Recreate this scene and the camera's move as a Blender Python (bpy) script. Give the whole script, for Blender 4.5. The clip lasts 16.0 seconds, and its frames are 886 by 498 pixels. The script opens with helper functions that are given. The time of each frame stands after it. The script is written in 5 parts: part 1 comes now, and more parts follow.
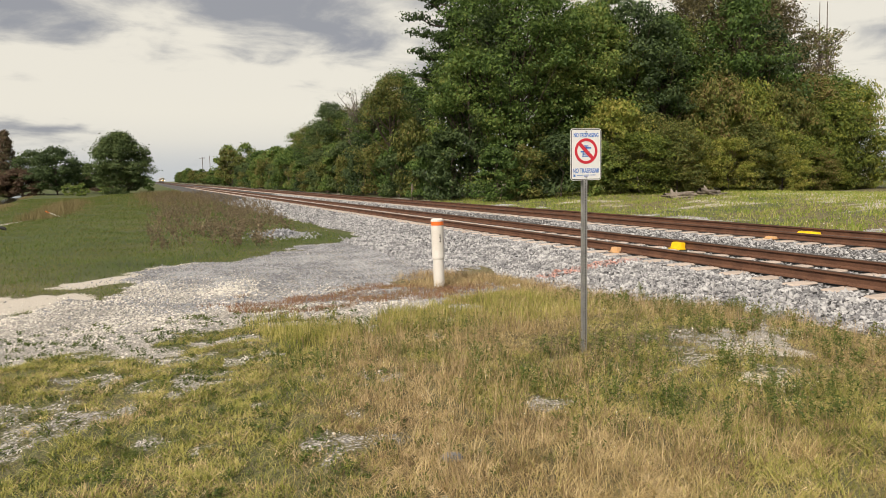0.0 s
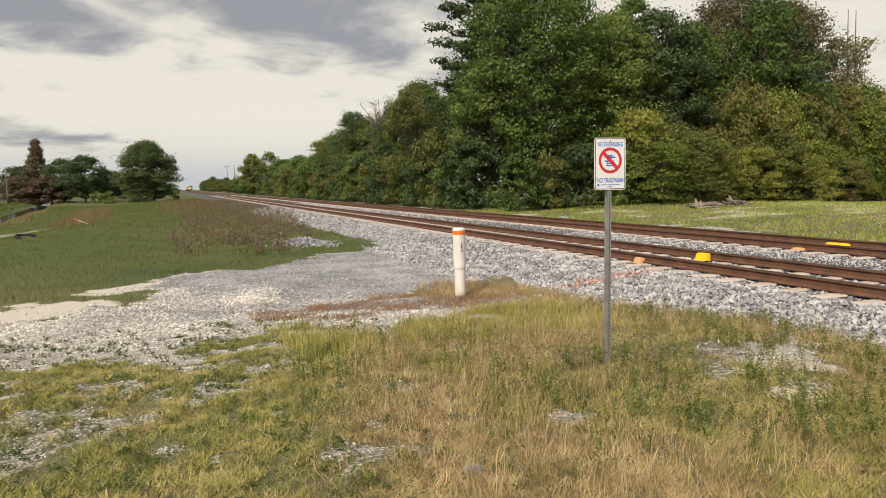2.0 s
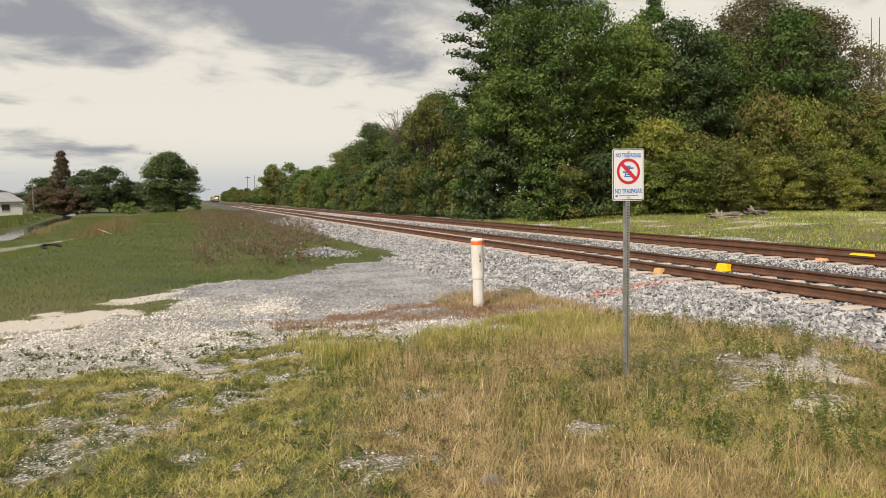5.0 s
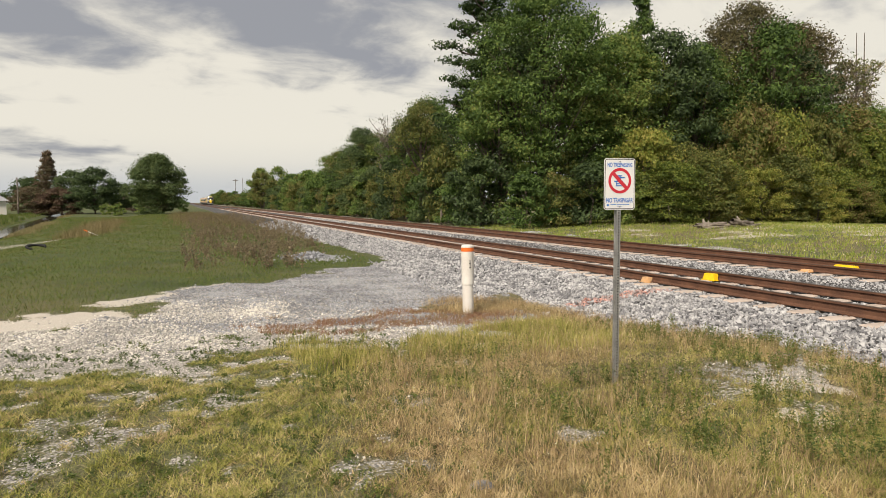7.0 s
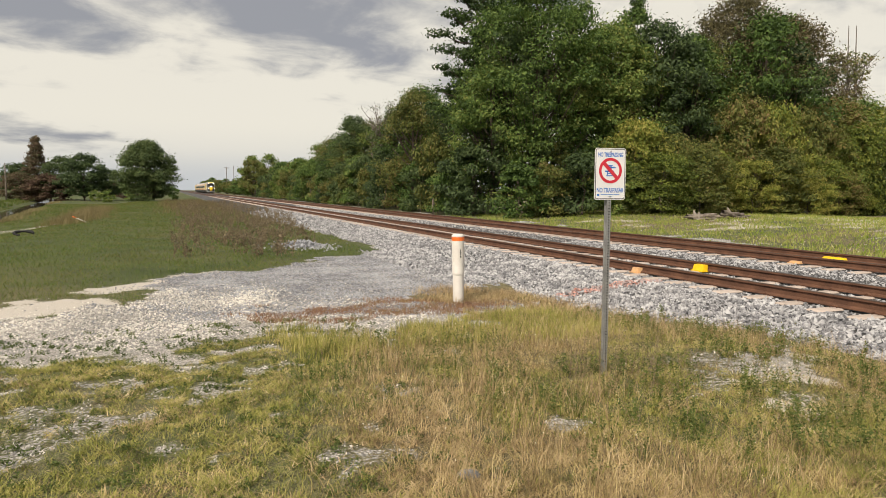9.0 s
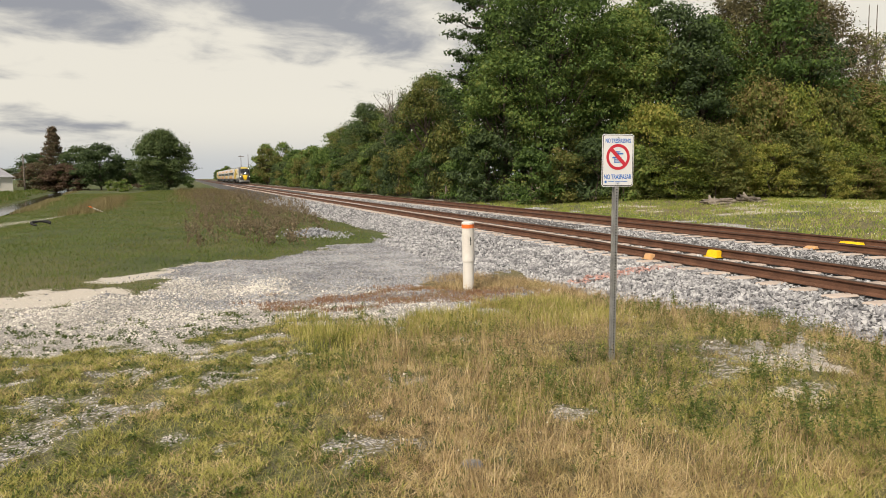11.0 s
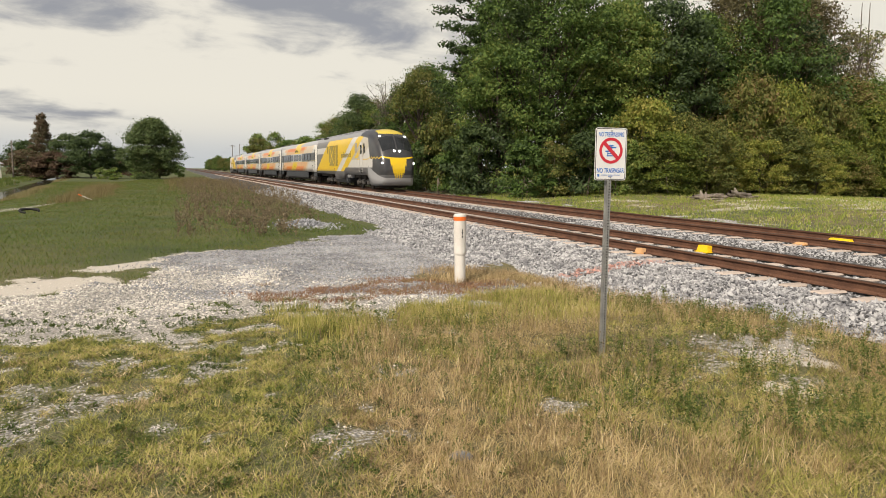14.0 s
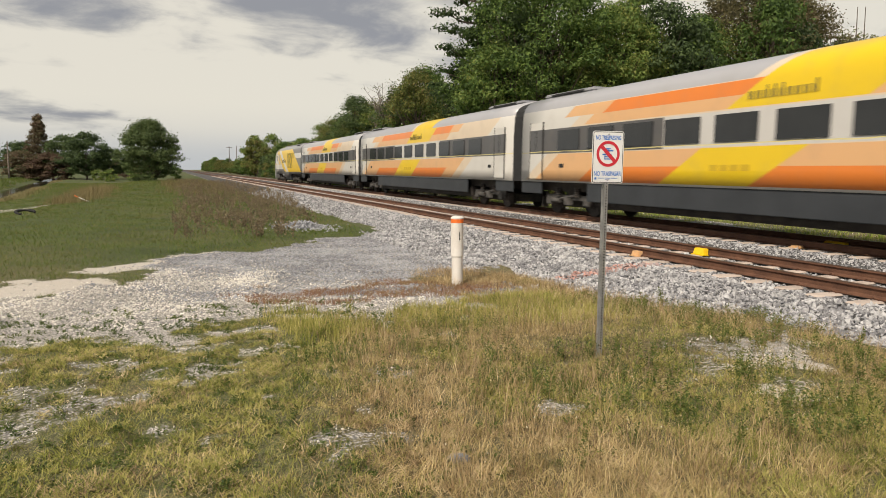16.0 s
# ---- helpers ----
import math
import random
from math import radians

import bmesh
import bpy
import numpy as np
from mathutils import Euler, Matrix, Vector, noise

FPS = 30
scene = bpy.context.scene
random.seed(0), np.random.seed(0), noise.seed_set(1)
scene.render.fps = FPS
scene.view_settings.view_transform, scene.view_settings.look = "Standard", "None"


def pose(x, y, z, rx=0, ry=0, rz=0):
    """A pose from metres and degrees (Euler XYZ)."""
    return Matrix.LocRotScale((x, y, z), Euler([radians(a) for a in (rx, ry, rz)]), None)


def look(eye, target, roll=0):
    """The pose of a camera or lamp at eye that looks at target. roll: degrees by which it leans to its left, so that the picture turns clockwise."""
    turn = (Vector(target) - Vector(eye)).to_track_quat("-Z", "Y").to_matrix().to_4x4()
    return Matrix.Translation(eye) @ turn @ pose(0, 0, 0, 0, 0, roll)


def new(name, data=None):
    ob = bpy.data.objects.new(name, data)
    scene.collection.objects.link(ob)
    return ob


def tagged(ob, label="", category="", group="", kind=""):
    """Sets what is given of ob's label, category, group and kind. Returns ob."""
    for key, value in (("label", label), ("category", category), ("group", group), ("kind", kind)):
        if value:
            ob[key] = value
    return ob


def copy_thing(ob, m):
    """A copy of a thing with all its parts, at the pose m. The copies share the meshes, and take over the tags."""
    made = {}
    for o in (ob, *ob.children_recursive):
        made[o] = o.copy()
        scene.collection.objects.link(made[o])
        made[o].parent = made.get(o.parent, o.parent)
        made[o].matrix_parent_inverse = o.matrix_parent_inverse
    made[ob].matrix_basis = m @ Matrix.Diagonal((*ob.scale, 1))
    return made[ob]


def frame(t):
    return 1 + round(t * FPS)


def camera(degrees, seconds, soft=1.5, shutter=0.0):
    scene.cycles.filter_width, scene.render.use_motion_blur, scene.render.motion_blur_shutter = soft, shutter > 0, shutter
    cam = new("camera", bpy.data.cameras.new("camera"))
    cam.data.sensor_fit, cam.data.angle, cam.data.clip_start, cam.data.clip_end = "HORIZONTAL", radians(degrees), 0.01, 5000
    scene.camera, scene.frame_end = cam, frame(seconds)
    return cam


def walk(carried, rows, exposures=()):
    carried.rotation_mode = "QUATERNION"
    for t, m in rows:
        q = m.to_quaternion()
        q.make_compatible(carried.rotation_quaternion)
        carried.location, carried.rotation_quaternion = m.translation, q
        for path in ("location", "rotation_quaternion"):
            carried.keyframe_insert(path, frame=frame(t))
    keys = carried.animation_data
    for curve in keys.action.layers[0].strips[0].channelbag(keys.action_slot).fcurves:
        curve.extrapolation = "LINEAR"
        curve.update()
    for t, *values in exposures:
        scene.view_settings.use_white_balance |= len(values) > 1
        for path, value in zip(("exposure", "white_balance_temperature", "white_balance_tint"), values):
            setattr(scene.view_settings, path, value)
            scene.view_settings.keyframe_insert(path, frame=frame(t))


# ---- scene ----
cam = camera(67, 16.0, 0.45, 0.1)


# camera ---------------------------------------------------------------
def view(x, y, z, yaw, pitch, roll):
    """A pose at x, y, z: degrees to the right of the track, downwards, and of lean to the right."""
    a, b = radians(yaw), radians(pitch)
    way = Vector((math.sin(a) * math.cos(b), math.cos(a) * math.cos(b), -math.sin(b)))
    eye = Vector((x, y, z))
    return look(eye, eye + way, -roll)


PATH = [
    (0.0, view(0.054, 0.019, 1.639, 23.69, 6.21, 0.97)),
    (0.5, view(0.089, 0.043, 1.634, 23.99, 5.98, 1.07)),
    (1.0, view(0.081, 0.049, 1.639, 23.51, 5.73, 1.07)),
    (1.5, view(0.071, 0.055, 1.637, 22.73, 5.50, 0.86)),
    (2.0, view(0.061, 0.051, 1.638, 21.88, 5.40, 0.78)),
    (2.5, view(0.057, 0.042, 1.641, 21.25, 5.32, 0.90)),
    (3.0, view(0.059, 0.047, 1.641, 20.84, 5.19, 1.07)),
    (3.5, view(0.056, 0.038, 1.644, 20.52, 5.02, 1.15)),
    (4.0, view(0.056, 0.032, 1.643, 20.29, 4.81, 1.11)),
    (6.5, view(0.011, -0.003, 1.653, 20.98, 4.14, 0.20)),
    (7.0, view(0.000, -0.000, 1.650, 21.35, 4.01, -0.00)),
    (7.5, view(0.000, 0.006, 1.646, 21.68, 4.11, -0.21)),
    (8.0, view(0.005, 0.003, 1.645, 21.96, 4.37, -0.32)),
    (8.5, view(0.014, 0.013, 1.643, 22.14, 4.66, -0.42)),
    (9.0, view(0.027, 0.018, 1.643, 22.07, 4.91, -0.46)),
    (11.5, view(0.114, 0.022, 1.662, 20.73, 6.14, 0.10)),
    (12.0, view(0.106, 0.033, 1.665, 20.92, 6.05, -0.03)),
    (12.5, view(0.113, 0.033, 1.663, 21.16, 6.06, -0.30)),
    (13.0, view(0.119, 0.036, 1.660, 21.31, 6.24, -0.44)),
    (13.5, view(0.116, 0.034, 1.658, 21.48, 6.51, -0.54)),
    (14.0, view(0.112, 0.035, 1.651, 21.57, 6.70, -0.67)),
    (14.5, view(0.101, 0.023, 1.656, 21.53, 6.73, -0.75)),
    (15.0, view(0.093, 0.028, 1.652, 21.51, 6.59, -0.90)),
    (15.5, view(0.089, 0.020, 1.658, 21.52, 6.53, -0.84)),
    (16.0, view(0.099, 0.024, 1.655, 21.85, 6.51, -0.82)),
]
walk(cam, PATH, [(0.0, 0.55), (14.0, 0.55), (15.2, 0.46), (16.0, 0.44)])

# world and sun -----------------------------------------------------------
class Nodes:
    """Short ways to make and join shader nodes."""

    def __init__(self, tree):
        self.tree = tree

    def put(self, value, socket):
        if isinstance(value, bpy.types.NodeSocket):
            self.tree.links.new(value, socket)
        elif isinstance(value, (tuple, list)) and len(value) == 3 and socket.type == "RGBA":
            socket.default_value = (*value, 1)
        else:
            socket.default_value = value

    def make(self, kind, inputs=None, operation="", use_clamp=False, data_type="", interpolation_type="", attribute_name=""):
        n = self.tree.nodes.new(kind)
        if operation:
            n.operation = operation
            if use_clamp:
                n.use_clamp = True
        if data_type:
            n.data_type = data_type
        if interpolation_type:
            n.interpolation_type = interpolation_type
        if attribute_name:
            n.attribute_name = attribute_name
        for key, value in (inputs or {}).items():
            self.put(value, n.inputs[key])
        return n

    def math(self, op, a, b=0.0, clamp=False):
        return self.make("ShaderNodeMath", {0: a, 1: b}, operation=op, use_clamp=clamp).outputs[0]

    def mix(self, f, a, b):
        n = self.make("ShaderNodeMix", data_type="RGBA")
        self.put(f, n.inputs[0])
        self.put(a, n.inputs[6])
        self.put(b, n.inputs[7])
        return n.outputs[2]

    def noise(self, vector, scale, detail=4.0, rough=0.55, twist=0.0):
        return self.make("ShaderNodeTexNoise", {"Vector": vector, "Scale": scale, "Detail": detail, "Roughness": rough, "Distortion": twist}).outputs["Fac"]

    def step(self, value, low, high):
        return self.make("ShaderNodeMapRange", {"Value": value, "From Min": low, "From Max": high}, interpolation_type="SMOOTHSTEP").outputs[0]

    def both(self, *masks):
        out = masks[0]
        for m in masks[1:]:
            out = self.math("MULTIPLY", out, m)
        return out


SUN_UP, SUN_ROUND = 46.0, 232.0
world = bpy.data.worlds.new("world")
scene.world = world
world.use_nodes = True
N = Nodes(world.node_tree)
sky = N.make("ShaderNodeTexSky")
sky.sky_type, sky.sun_disc, sky.sun_elevation, sky.sun_rotation = "NISHITA", False, radians(SUN_UP), radians(SUN_ROUND)
way = N.make("ShaderNodeTexCoord").outputs["Generated"]
cut = N.make("ShaderNodeSeparateXYZ", {0: way})
wx, wy, wz = cut.outputs
up = N.math("MAXIMUM", wz, 0.0)
deck = N.math("ADD", up, 0.17)
flat = N.make("ShaderNodeCombineXYZ", {0: N.math("DIVIDE", wx, deck), 1: N.math("DIVIDE", wy, deck), 2: 3.7}).outputs[0]
big = N.noise(flat, 0.75, 3.0, 0.5, 0.3)
fine = N.noise(flat, 2.6, 7.0, 0.55, 0.3)
thick = N.math("ADD", N.math("MULTIPLY", big, 0.50), N.math("MULTIPLY", fine, 0.50))
thick = N.math("ADD", thick, N.math("MULTIPLY", N.step(up, 0.06, 0.34), 0.21))
cover = N.step(thick, 0.54, 0.70)
glow = N.mix(N.step(up, 0.0, 0.10), (0.66, 0.65, 0.625), (0.86, 0.81, 0.70))
cloudy = N.mix(cover, glow, (0.335, 0.34, 0.365))
haze = N.mix(N.step(up, 0.0, 0.06), (0.57, 0.59, 0.605), cloudy)
dim_sky = N.make("ShaderNodeVectorMath", {0: sky.outputs[0], 1: (0.1, 0.1, 0.1)}, operation="MULTIPLY").outputs[0]
total = N.mix(0.95, dim_sky, haze)
back = world.node_tree.nodes["Background"]
N.put(total, back.inputs[0])
back.inputs[1].default_value = 0.68

sun = new("sun", bpy.data.lights.new("sun", "SUN"))
sun.data.energy, sun.data.angle, sun.data.color = 3.4, radians(8), (1.0, 0.89, 0.74)
a, b = radians(SUN_ROUND), radians(SUN_UP)
sun_way = Vector((math.sin(a) * math.cos(b), math.cos(a) * math.cos(b), math.sin(b)))
sun.matrix_world = look(sun_way * 50, (0, 0, 0))

RAIL, NEAR, FAR = 0.18, 9.8, 14.7  # height of the rail tops, and how far off the two tracks' centres lie


# materials -----------------------------------------------------------------
def blank(name):
    m = bpy.data.materials.new(name)
    m.use_nodes = True
    n = Nodes(m.node_tree)
    return m, n, m.node_tree.nodes["Principled BSDF"]


def surface(name, light, dark, rough=0.7, scale=6.0, metal=0.0, bump=0.2, fine=60.0, per_object=0.0, per_island=0.0, coat=0.0):
    """A worn surface: two colours mixed by noise at two scales, with fine relief."""
    m, n, p = blank(name)
    where = n.make("ShaderNodeTexCoord").outputs["Object"]
    large, small = n.noise(where, scale, 5), n.noise(where, fine, 4)
    f = n.step(n.math("ADD", n.math("MULTIPLY", large, 0.65), n.math("MULTIPLY", small, 0.35)), 0.33, 0.67)
    if per_object:
        f = n.math("ADD", f, n.math("MULTIPLY", n.math("SUBTRACT", n.make("ShaderNodeObjectInfo").outputs["Random"], 0.5), per_object), True)
    if per_island:
        f = n.math("ADD", f, n.math("MULTIPLY", n.math("SUBTRACT", n.make("ShaderNodeNewGeometry").outputs["Random Per Island"], 0.5), per_island), True)
    n.put(n.mix(f, light, dark), p.inputs["Base Color"])
    n.put(n.math("ADD", n.math("MULTIPLY", small, 0.2), rough - 0.1), p.inputs["Roughness"])
    p.inputs["Metallic"].default_value = metal
    p.inputs["Coat Weight"].default_value = coat
    if bump:
        n.put(n.make("ShaderNodeBump", {"Height": small, "Strength": bump, "Distance": 0.01}).outputs[0], p.inputs["Normal"])
    return m


def leafy(name, colours, glow=0.35, shift=0.5, tuft=0.0):
    """Leaves or blades: a colour for each island, with light that comes through. tuft: how many tufts of one tint a metre holds."""
    m, n, p = blank(name)
    r = n.make("ShaderNodeNewGeometry").outputs["Random Per Island"]
    o = n.make("ShaderNodeObjectInfo").outputs["Random"]
    where = n.make("ShaderNodeTexCoord").outputs["Object"]
    patch = n.noise(where, 0.7, 3)
    f = n.math("ADD", n.math("MULTIPLY", r, 0.75), n.math("MULTIPLY", n.math("SUBTRACT", o, 0.5), shift))
    f = n.math("ADD", f, n.math("MULTIPLY", n.math("SUBTRACT", patch, 0.42), 1.0), True)
    if tuft:
        clump = n.math("ADD", n.math("MULTIPLY", n.noise(where, tuft, 3, 0.6), 1.5), n.math("MULTIPLY", n.noise(where, tuft * 0.28, 2), 1.1))
        f = n.math("ADD", n.math("ADD", n.math("MULTIPLY", f, 0.55), 0.12), n.math("SUBTRACT", clump, 1.27), True)
    ramp = n.make("ShaderNodeValToRGB", {0: f})
    while len(ramp.color_ramp.elements) < len(colours):
        ramp.color_ramp.elements.new(0.5)
    for k, c in enumerate(colours):
        e = ramp.color_ramp.elements[k]
        e.position, e.color = k / (len(colours) - 1), (*c, 1)
    n.put(ramp.outputs[0], p.inputs["Base Color"])
    p.inputs["Roughness"].default_value = 0.6
    p.inputs["Specular IOR Level"].default_value = 0.25
    thin = n.make("ShaderNodeBsdfTranslucent", {"Color": ramp.outputs[0]})
    both = n.make("ShaderNodeMixShader", {0: glow, 1: p.outputs[0], 2: thin.outputs[0]})
    n.put(both.outputs[0], m.node_tree.nodes["Material Output"].inputs[0])
    return m


def glowing(name, colour, strength):
    m, n, p = blank(name)
    n.put(colour, p.inputs["Base Color"])
    n.put(colour, p.inputs["Emission Color"])
    p.inputs["Emission Strength"].default_value = strength
    return m


RUST = surface("rusty_steel", (0.17, 0.082, 0.048), (0.09, 0.042, 0.026), 0.75, 3, 0.2, 0.3)
RAIL_TOP = surface("worn_rail_head", (0.15, 0.10, 0.075), (0.085, 0.05, 0.035), 0.45, 2, 0.6, 0.1)
CONCRETE = surface("dusty_concrete", (0.55, 0.46, 0.40), (0.40, 0.33, 0.28), 0.9, 4, 0, 0.4, 70, 0.5)
STONE = surface("ballast_stone", (0.51, 0.505, 0.51), (0.18, 0.18, 0.19), 0.85, 3, 0, 0.4, 40, 0, 1.0)
CHIPS = surface("pale_gravel", (0.78, 0.74, 0.67), (0.38, 0.36, 0.33), 0.9, 1.2, 0, 0.4, 40, 0, 1.0)
GREY_CHIPS = surface("grey_gravel", (0.42, 0.425, 0.45), (0.16, 0.165, 0.18), 0.9, 1.2, 0, 0.4, 40, 0, 1.0)
PINK_STONE = surface("paint_sprayed_stone", (0.55, 0.30, 0.25), (0.33, 0.27, 0.26), 0.85, 3, 0, 0.4, 40, 0, 1.2)
GALVANISED = surface("galvanised_steel", (0.46, 0.46, 0.45), (0.30, 0.30, 0.30), 0.5, 9, 0.7, 0.1, 90)
HOLE = surface("dark_hole", (0.03, 0.03, 0.03), (0.02, 0.02, 0.02), 0.9, bump=0)
WHITE_PIPE = surface("white_plastic", (0.78, 0.75, 0.70), (0.64, 0.60, 0.55), 0.5, 2.5, 0, 0.05)
ORANGE = surface("orange_plastic", (0.85, 0.19, 0.03), (0.72, 0.14, 0.02), 0.5, 8, 0, 0.05)
SIGN_WHITE = surface("sign_white", (0.80, 0.80, 0.80), (0.74, 0.74, 0.75), 0.4, 4, 0, 0.02)
SIGN_BLACK = surface("sign_black", (0.02, 0.02, 0.025), (0.03, 0.03, 0.03), 0.4, 4, 0, 0.02)
SIGN_BLUE = surface("sign_blue", (0.03, 0.14, 0.52), (0.04, 0.18, 0.55), 0.4, 4, 0, 0.02)
SIGN_RED = surface("sign_red", (0.60, 0.03, 0.05), (0.52, 0.02, 0.04), 0.4, 4, 0, 0.02)
YELLOW = surface("yellow_paint", (0.90, 0.62, 0.01), (0.78, 0.48, 0.01), 0.55, 9, 0, 0.1)
ORANGE_PAINT = surface("orange_paint", (0.70, 0.40, 0.17), (0.52, 0.33, 0.19), 0.7, 9, 0, 0.1)
BARK = surface("bark", (0.13, 0.10, 0.075), (0.055, 0.042, 0.032), 0.95, 3, 0, 0.8, 20)
DEAD_WOOD = surface("dead_wood", (0.26, 0.22, 0.18), (0.08, 0.065, 0.05), 0.95, 3, 0, 0.8, 20, 0.5)
BLACK = surface("black_rubber", (0.025, 0.025, 0.026), (0.014, 0.014, 0.014), 0.8, 4, 0, 0.3)
IRON = surface("dirty_iron", (0.075, 0.062, 0.052), (0.03, 0.027, 0.025), 0.75, 3, 0.3, 0.3)
GREY_GEAR = surface("grey_steel_gear", (0.16, 0.15, 0.14), (0.07, 0.065, 0.06), 0.65, 3, 0.4, 0.3)
SKIRT = surface("slate_grey_paint", (0.045, 0.05, 0.057), (0.03, 0.034, 0.04), 0.5, 1.2, 0, 0.05)
ROOF_GREY = surface("silver_roof", (0.40, 0.40, 0.42), (0.30, 0.30, 0.32), 0.5, 1.2, 0.2, 0.05)
WHITE_PAINT = surface("white_paint", (0.64, 0.62, 0.59), (0.58, 0.56, 0.53), 0.45, 1.2, 0, 0.04)
GLASS = surface("dark_glass", (0.018, 0.02, 0.022), (0.028, 0.03, 0.032), 0.14, 0.8, 0, 0)
PANEL = surface("olive_grille", (0.34, 0.27, 0.06), (0.26, 0.20, 0.05), 0.6, 6, 0, 0.3)
LAMP = glowing("lamp_glow", (1.0, 0.97, 0.9), 12.0)
RED_LAMP = surface("red_lens", (0.30, 0.04, 0.02), (0.2, 0.03, 0.02), 0.3)
LEAF = leafy("tree_leaf", [(0.05, 0.09, 0.024), (0.10, 0.165, 0.038), (0.165, 0.235, 0.054), (0.25, 0.27, 0.07)])
DARK_LEAF = leafy("dark_leaf", [(0.04, 0.062, 0.028), (0.068, 0.105, 0.04), (0.105, 0.15, 0.052), (0.14, 0.17, 0.06)])
VINE = leafy("vine_leaf", [(0.08, 0.115, 0.024), (0.15, 0.195, 0.034), (0.24, 0.26, 0.048), (0.36, 0.32, 0.08)])
MIXED = leafy("mixed_leaf", [(0.055, 0.075, 0.022), (0.12, 0.145, 0.036), (0.19, 0.195, 0.05), (0.26, 0.18, 0.08)])
RED_LEAF = leafy("russet_leaf", [(0.10, 0.062, 0.045), (0.15, 0.095, 0.065), (0.16, 0.125, 0.07), (0.11, 0.12, 0.055)])
OLIVE_BROWN = leafy("olive_brown_leaf", [(0.055, 0.05, 0.028), (0.10, 0.09, 0.042), (0.15, 0.135, 0.055), (0.19, 0.145, 0.085)])
NEEDLE = leafy("pine_needle", [(0.03, 0.055, 0.016), (0.055, 0.09, 0.022), (0.09, 0.13, 0.03)])
BLADE = leafy("grass_blade", [(0.095, 0.115, 0.024), (0.27, 0.28, 0.06), (0.48, 0.43, 0.14), (0.76, 0.62, 0.34)], 0.2, 0.5, 7.0)
STRAW = leafy("dry_grass_blade", [(0.15, 0.12, 0.05), (0.40, 0.31, 0.14), (0.64, 0.51, 0.26), (0.80, 0.66, 0.40)], 0.2, 0.5, 6.0)
MEADOW = leafy("meadow_blade", [(0.07, 0.12, 0.022), (0.11, 0.17, 0.032), (0.16, 0.20, 0.048), (0.24, 0.22, 0.09)], 0.45)
CLEARING = leafy("bright_grass_blade", [(0.16, 0.24, 0.036), (0.25, 0.34, 0.055), (0.36, 0.40, 0.085), (0.54, 0.48, 0.22)], 0.4)
WEED = leafy("weed_leaf", [(0.048, 0.078, 0.02), (0.09, 0.13, 0.03), (0.17, 0.205, 0.052), (0.29, 0.21, 0.09)], 0.2)
THATCH = leafy("matted_thatch", [(0.13, 0.09, 0.05), (0.33, 0.235, 0.125), (0.56, 0.43, 0.24), (0.80, 0.65, 0.42)], 0.15, 0.5, 8.0)
BROWN_WEED = leafy("withered_weed", [(0.15, 0.115, 0.08), (0.24, 0.19, 0.12), (0.33, 0.26, 0.16), (0.17, 0.18, 0.065)], 0.3)
REED = leafy("tan_reed", [(0.16, 0.13, 0.055), (0.26, 0.21, 0.10), (0.34, 0.28, 0.15), (0.16, 0.18, 0.06)], 0.3)
RED_WEED = leafy("reddish_dead_weed", [(0.15, 0.065, 0.042), (0.25, 0.12, 0.075), (0.36, 0.22, 0.13), (0.20, 0.17, 0.065)], 0.15)
FLOWER = surface("small_white_flower", (0.75, 0.74, 0.62), (0.65, 0.62, 0.45), 0.8, bump=0)


# meshes ------------------------------------------------------------------
def quick(name, verts, faces, *materials, smooth=False):
    """A mesh from arrays: vertices, and faces with one count of corners."""
    v, f = np.asarray(verts, np.float32), np.asarray(faces, np.int32)
    me = bpy.data.meshes.new(name)
    me.vertices.add(len(v))
    me.vertices.foreach_set("co", v.ravel())
    me.loops.add(f.size)
    me.loops.foreach_set("vertex_index", f.ravel())
    me.polygons.add(len(f))
    me.polygons.foreach_set("loop_start", np.arange(0, f.size, f.shape[1], dtype=np.int32))
    me.update(calc_edges=True)
    if not smooth:
        me.shade_flat()
    else:
        me.shade_smooth()
    for m in materials:
        me.materials.append(m)
    return me


def part(name, bm, material, parent, label="", smooth=False):
    """One mesh object under a thing or a part."""
    if isinstance(bm, bpy.types.Mesh):
        me = bm
        if not me.materials:
            me.materials.append(material)
    else:
        me = bpy.data.meshes.new(name)
        bm.normal_update()
        bm.to_mesh(me)
        bm.free()
        me.materials.append(material)
        if smooth:
            me.shade_smooth()
    ob = new(name, me)
    ob.parent = parent
    return tagged(ob, label)


def thing(name, label, category, group="", kind="", at=None):
    ob = tagged(new(name), label, category, group, kind)
    if at:
        ob.location = at
    return ob


def block(bm, x0, x1, y0, y1, z0, z1, bevel=0.0):
    made = bmesh.ops.create_cube(bm, size=1, matrix=Matrix.Translation(((x0 + x1) / 2, (y0 + y1) / 2, (z0 + z1) / 2)) @ Matrix.Diagonal((x1 - x0, y1 - y0, z1 - z0, 1)))
    if bevel:
        edges = list({e for v in made["verts"] for e in v.link_edges})
        bmesh.ops.bevel(bm, geom=edges, offset=bevel, segments=2, affect="EDGES")
    return bm


def rod(bm, a, b, r0, r1=None, sides=10):
    a, b = Vector(a), Vector(b)
    m = Matrix.Translation((a + b) / 2) @ (b - a).to_track_quat("Z", "Y").to_matrix().to_4x4()
    bmesh.ops.create_cone(bm, cap_ends=True, segments=sides, radius1=r0, radius2=r0 if r1 is None else r1, depth=(b - a).length, matrix=m)
    return bm


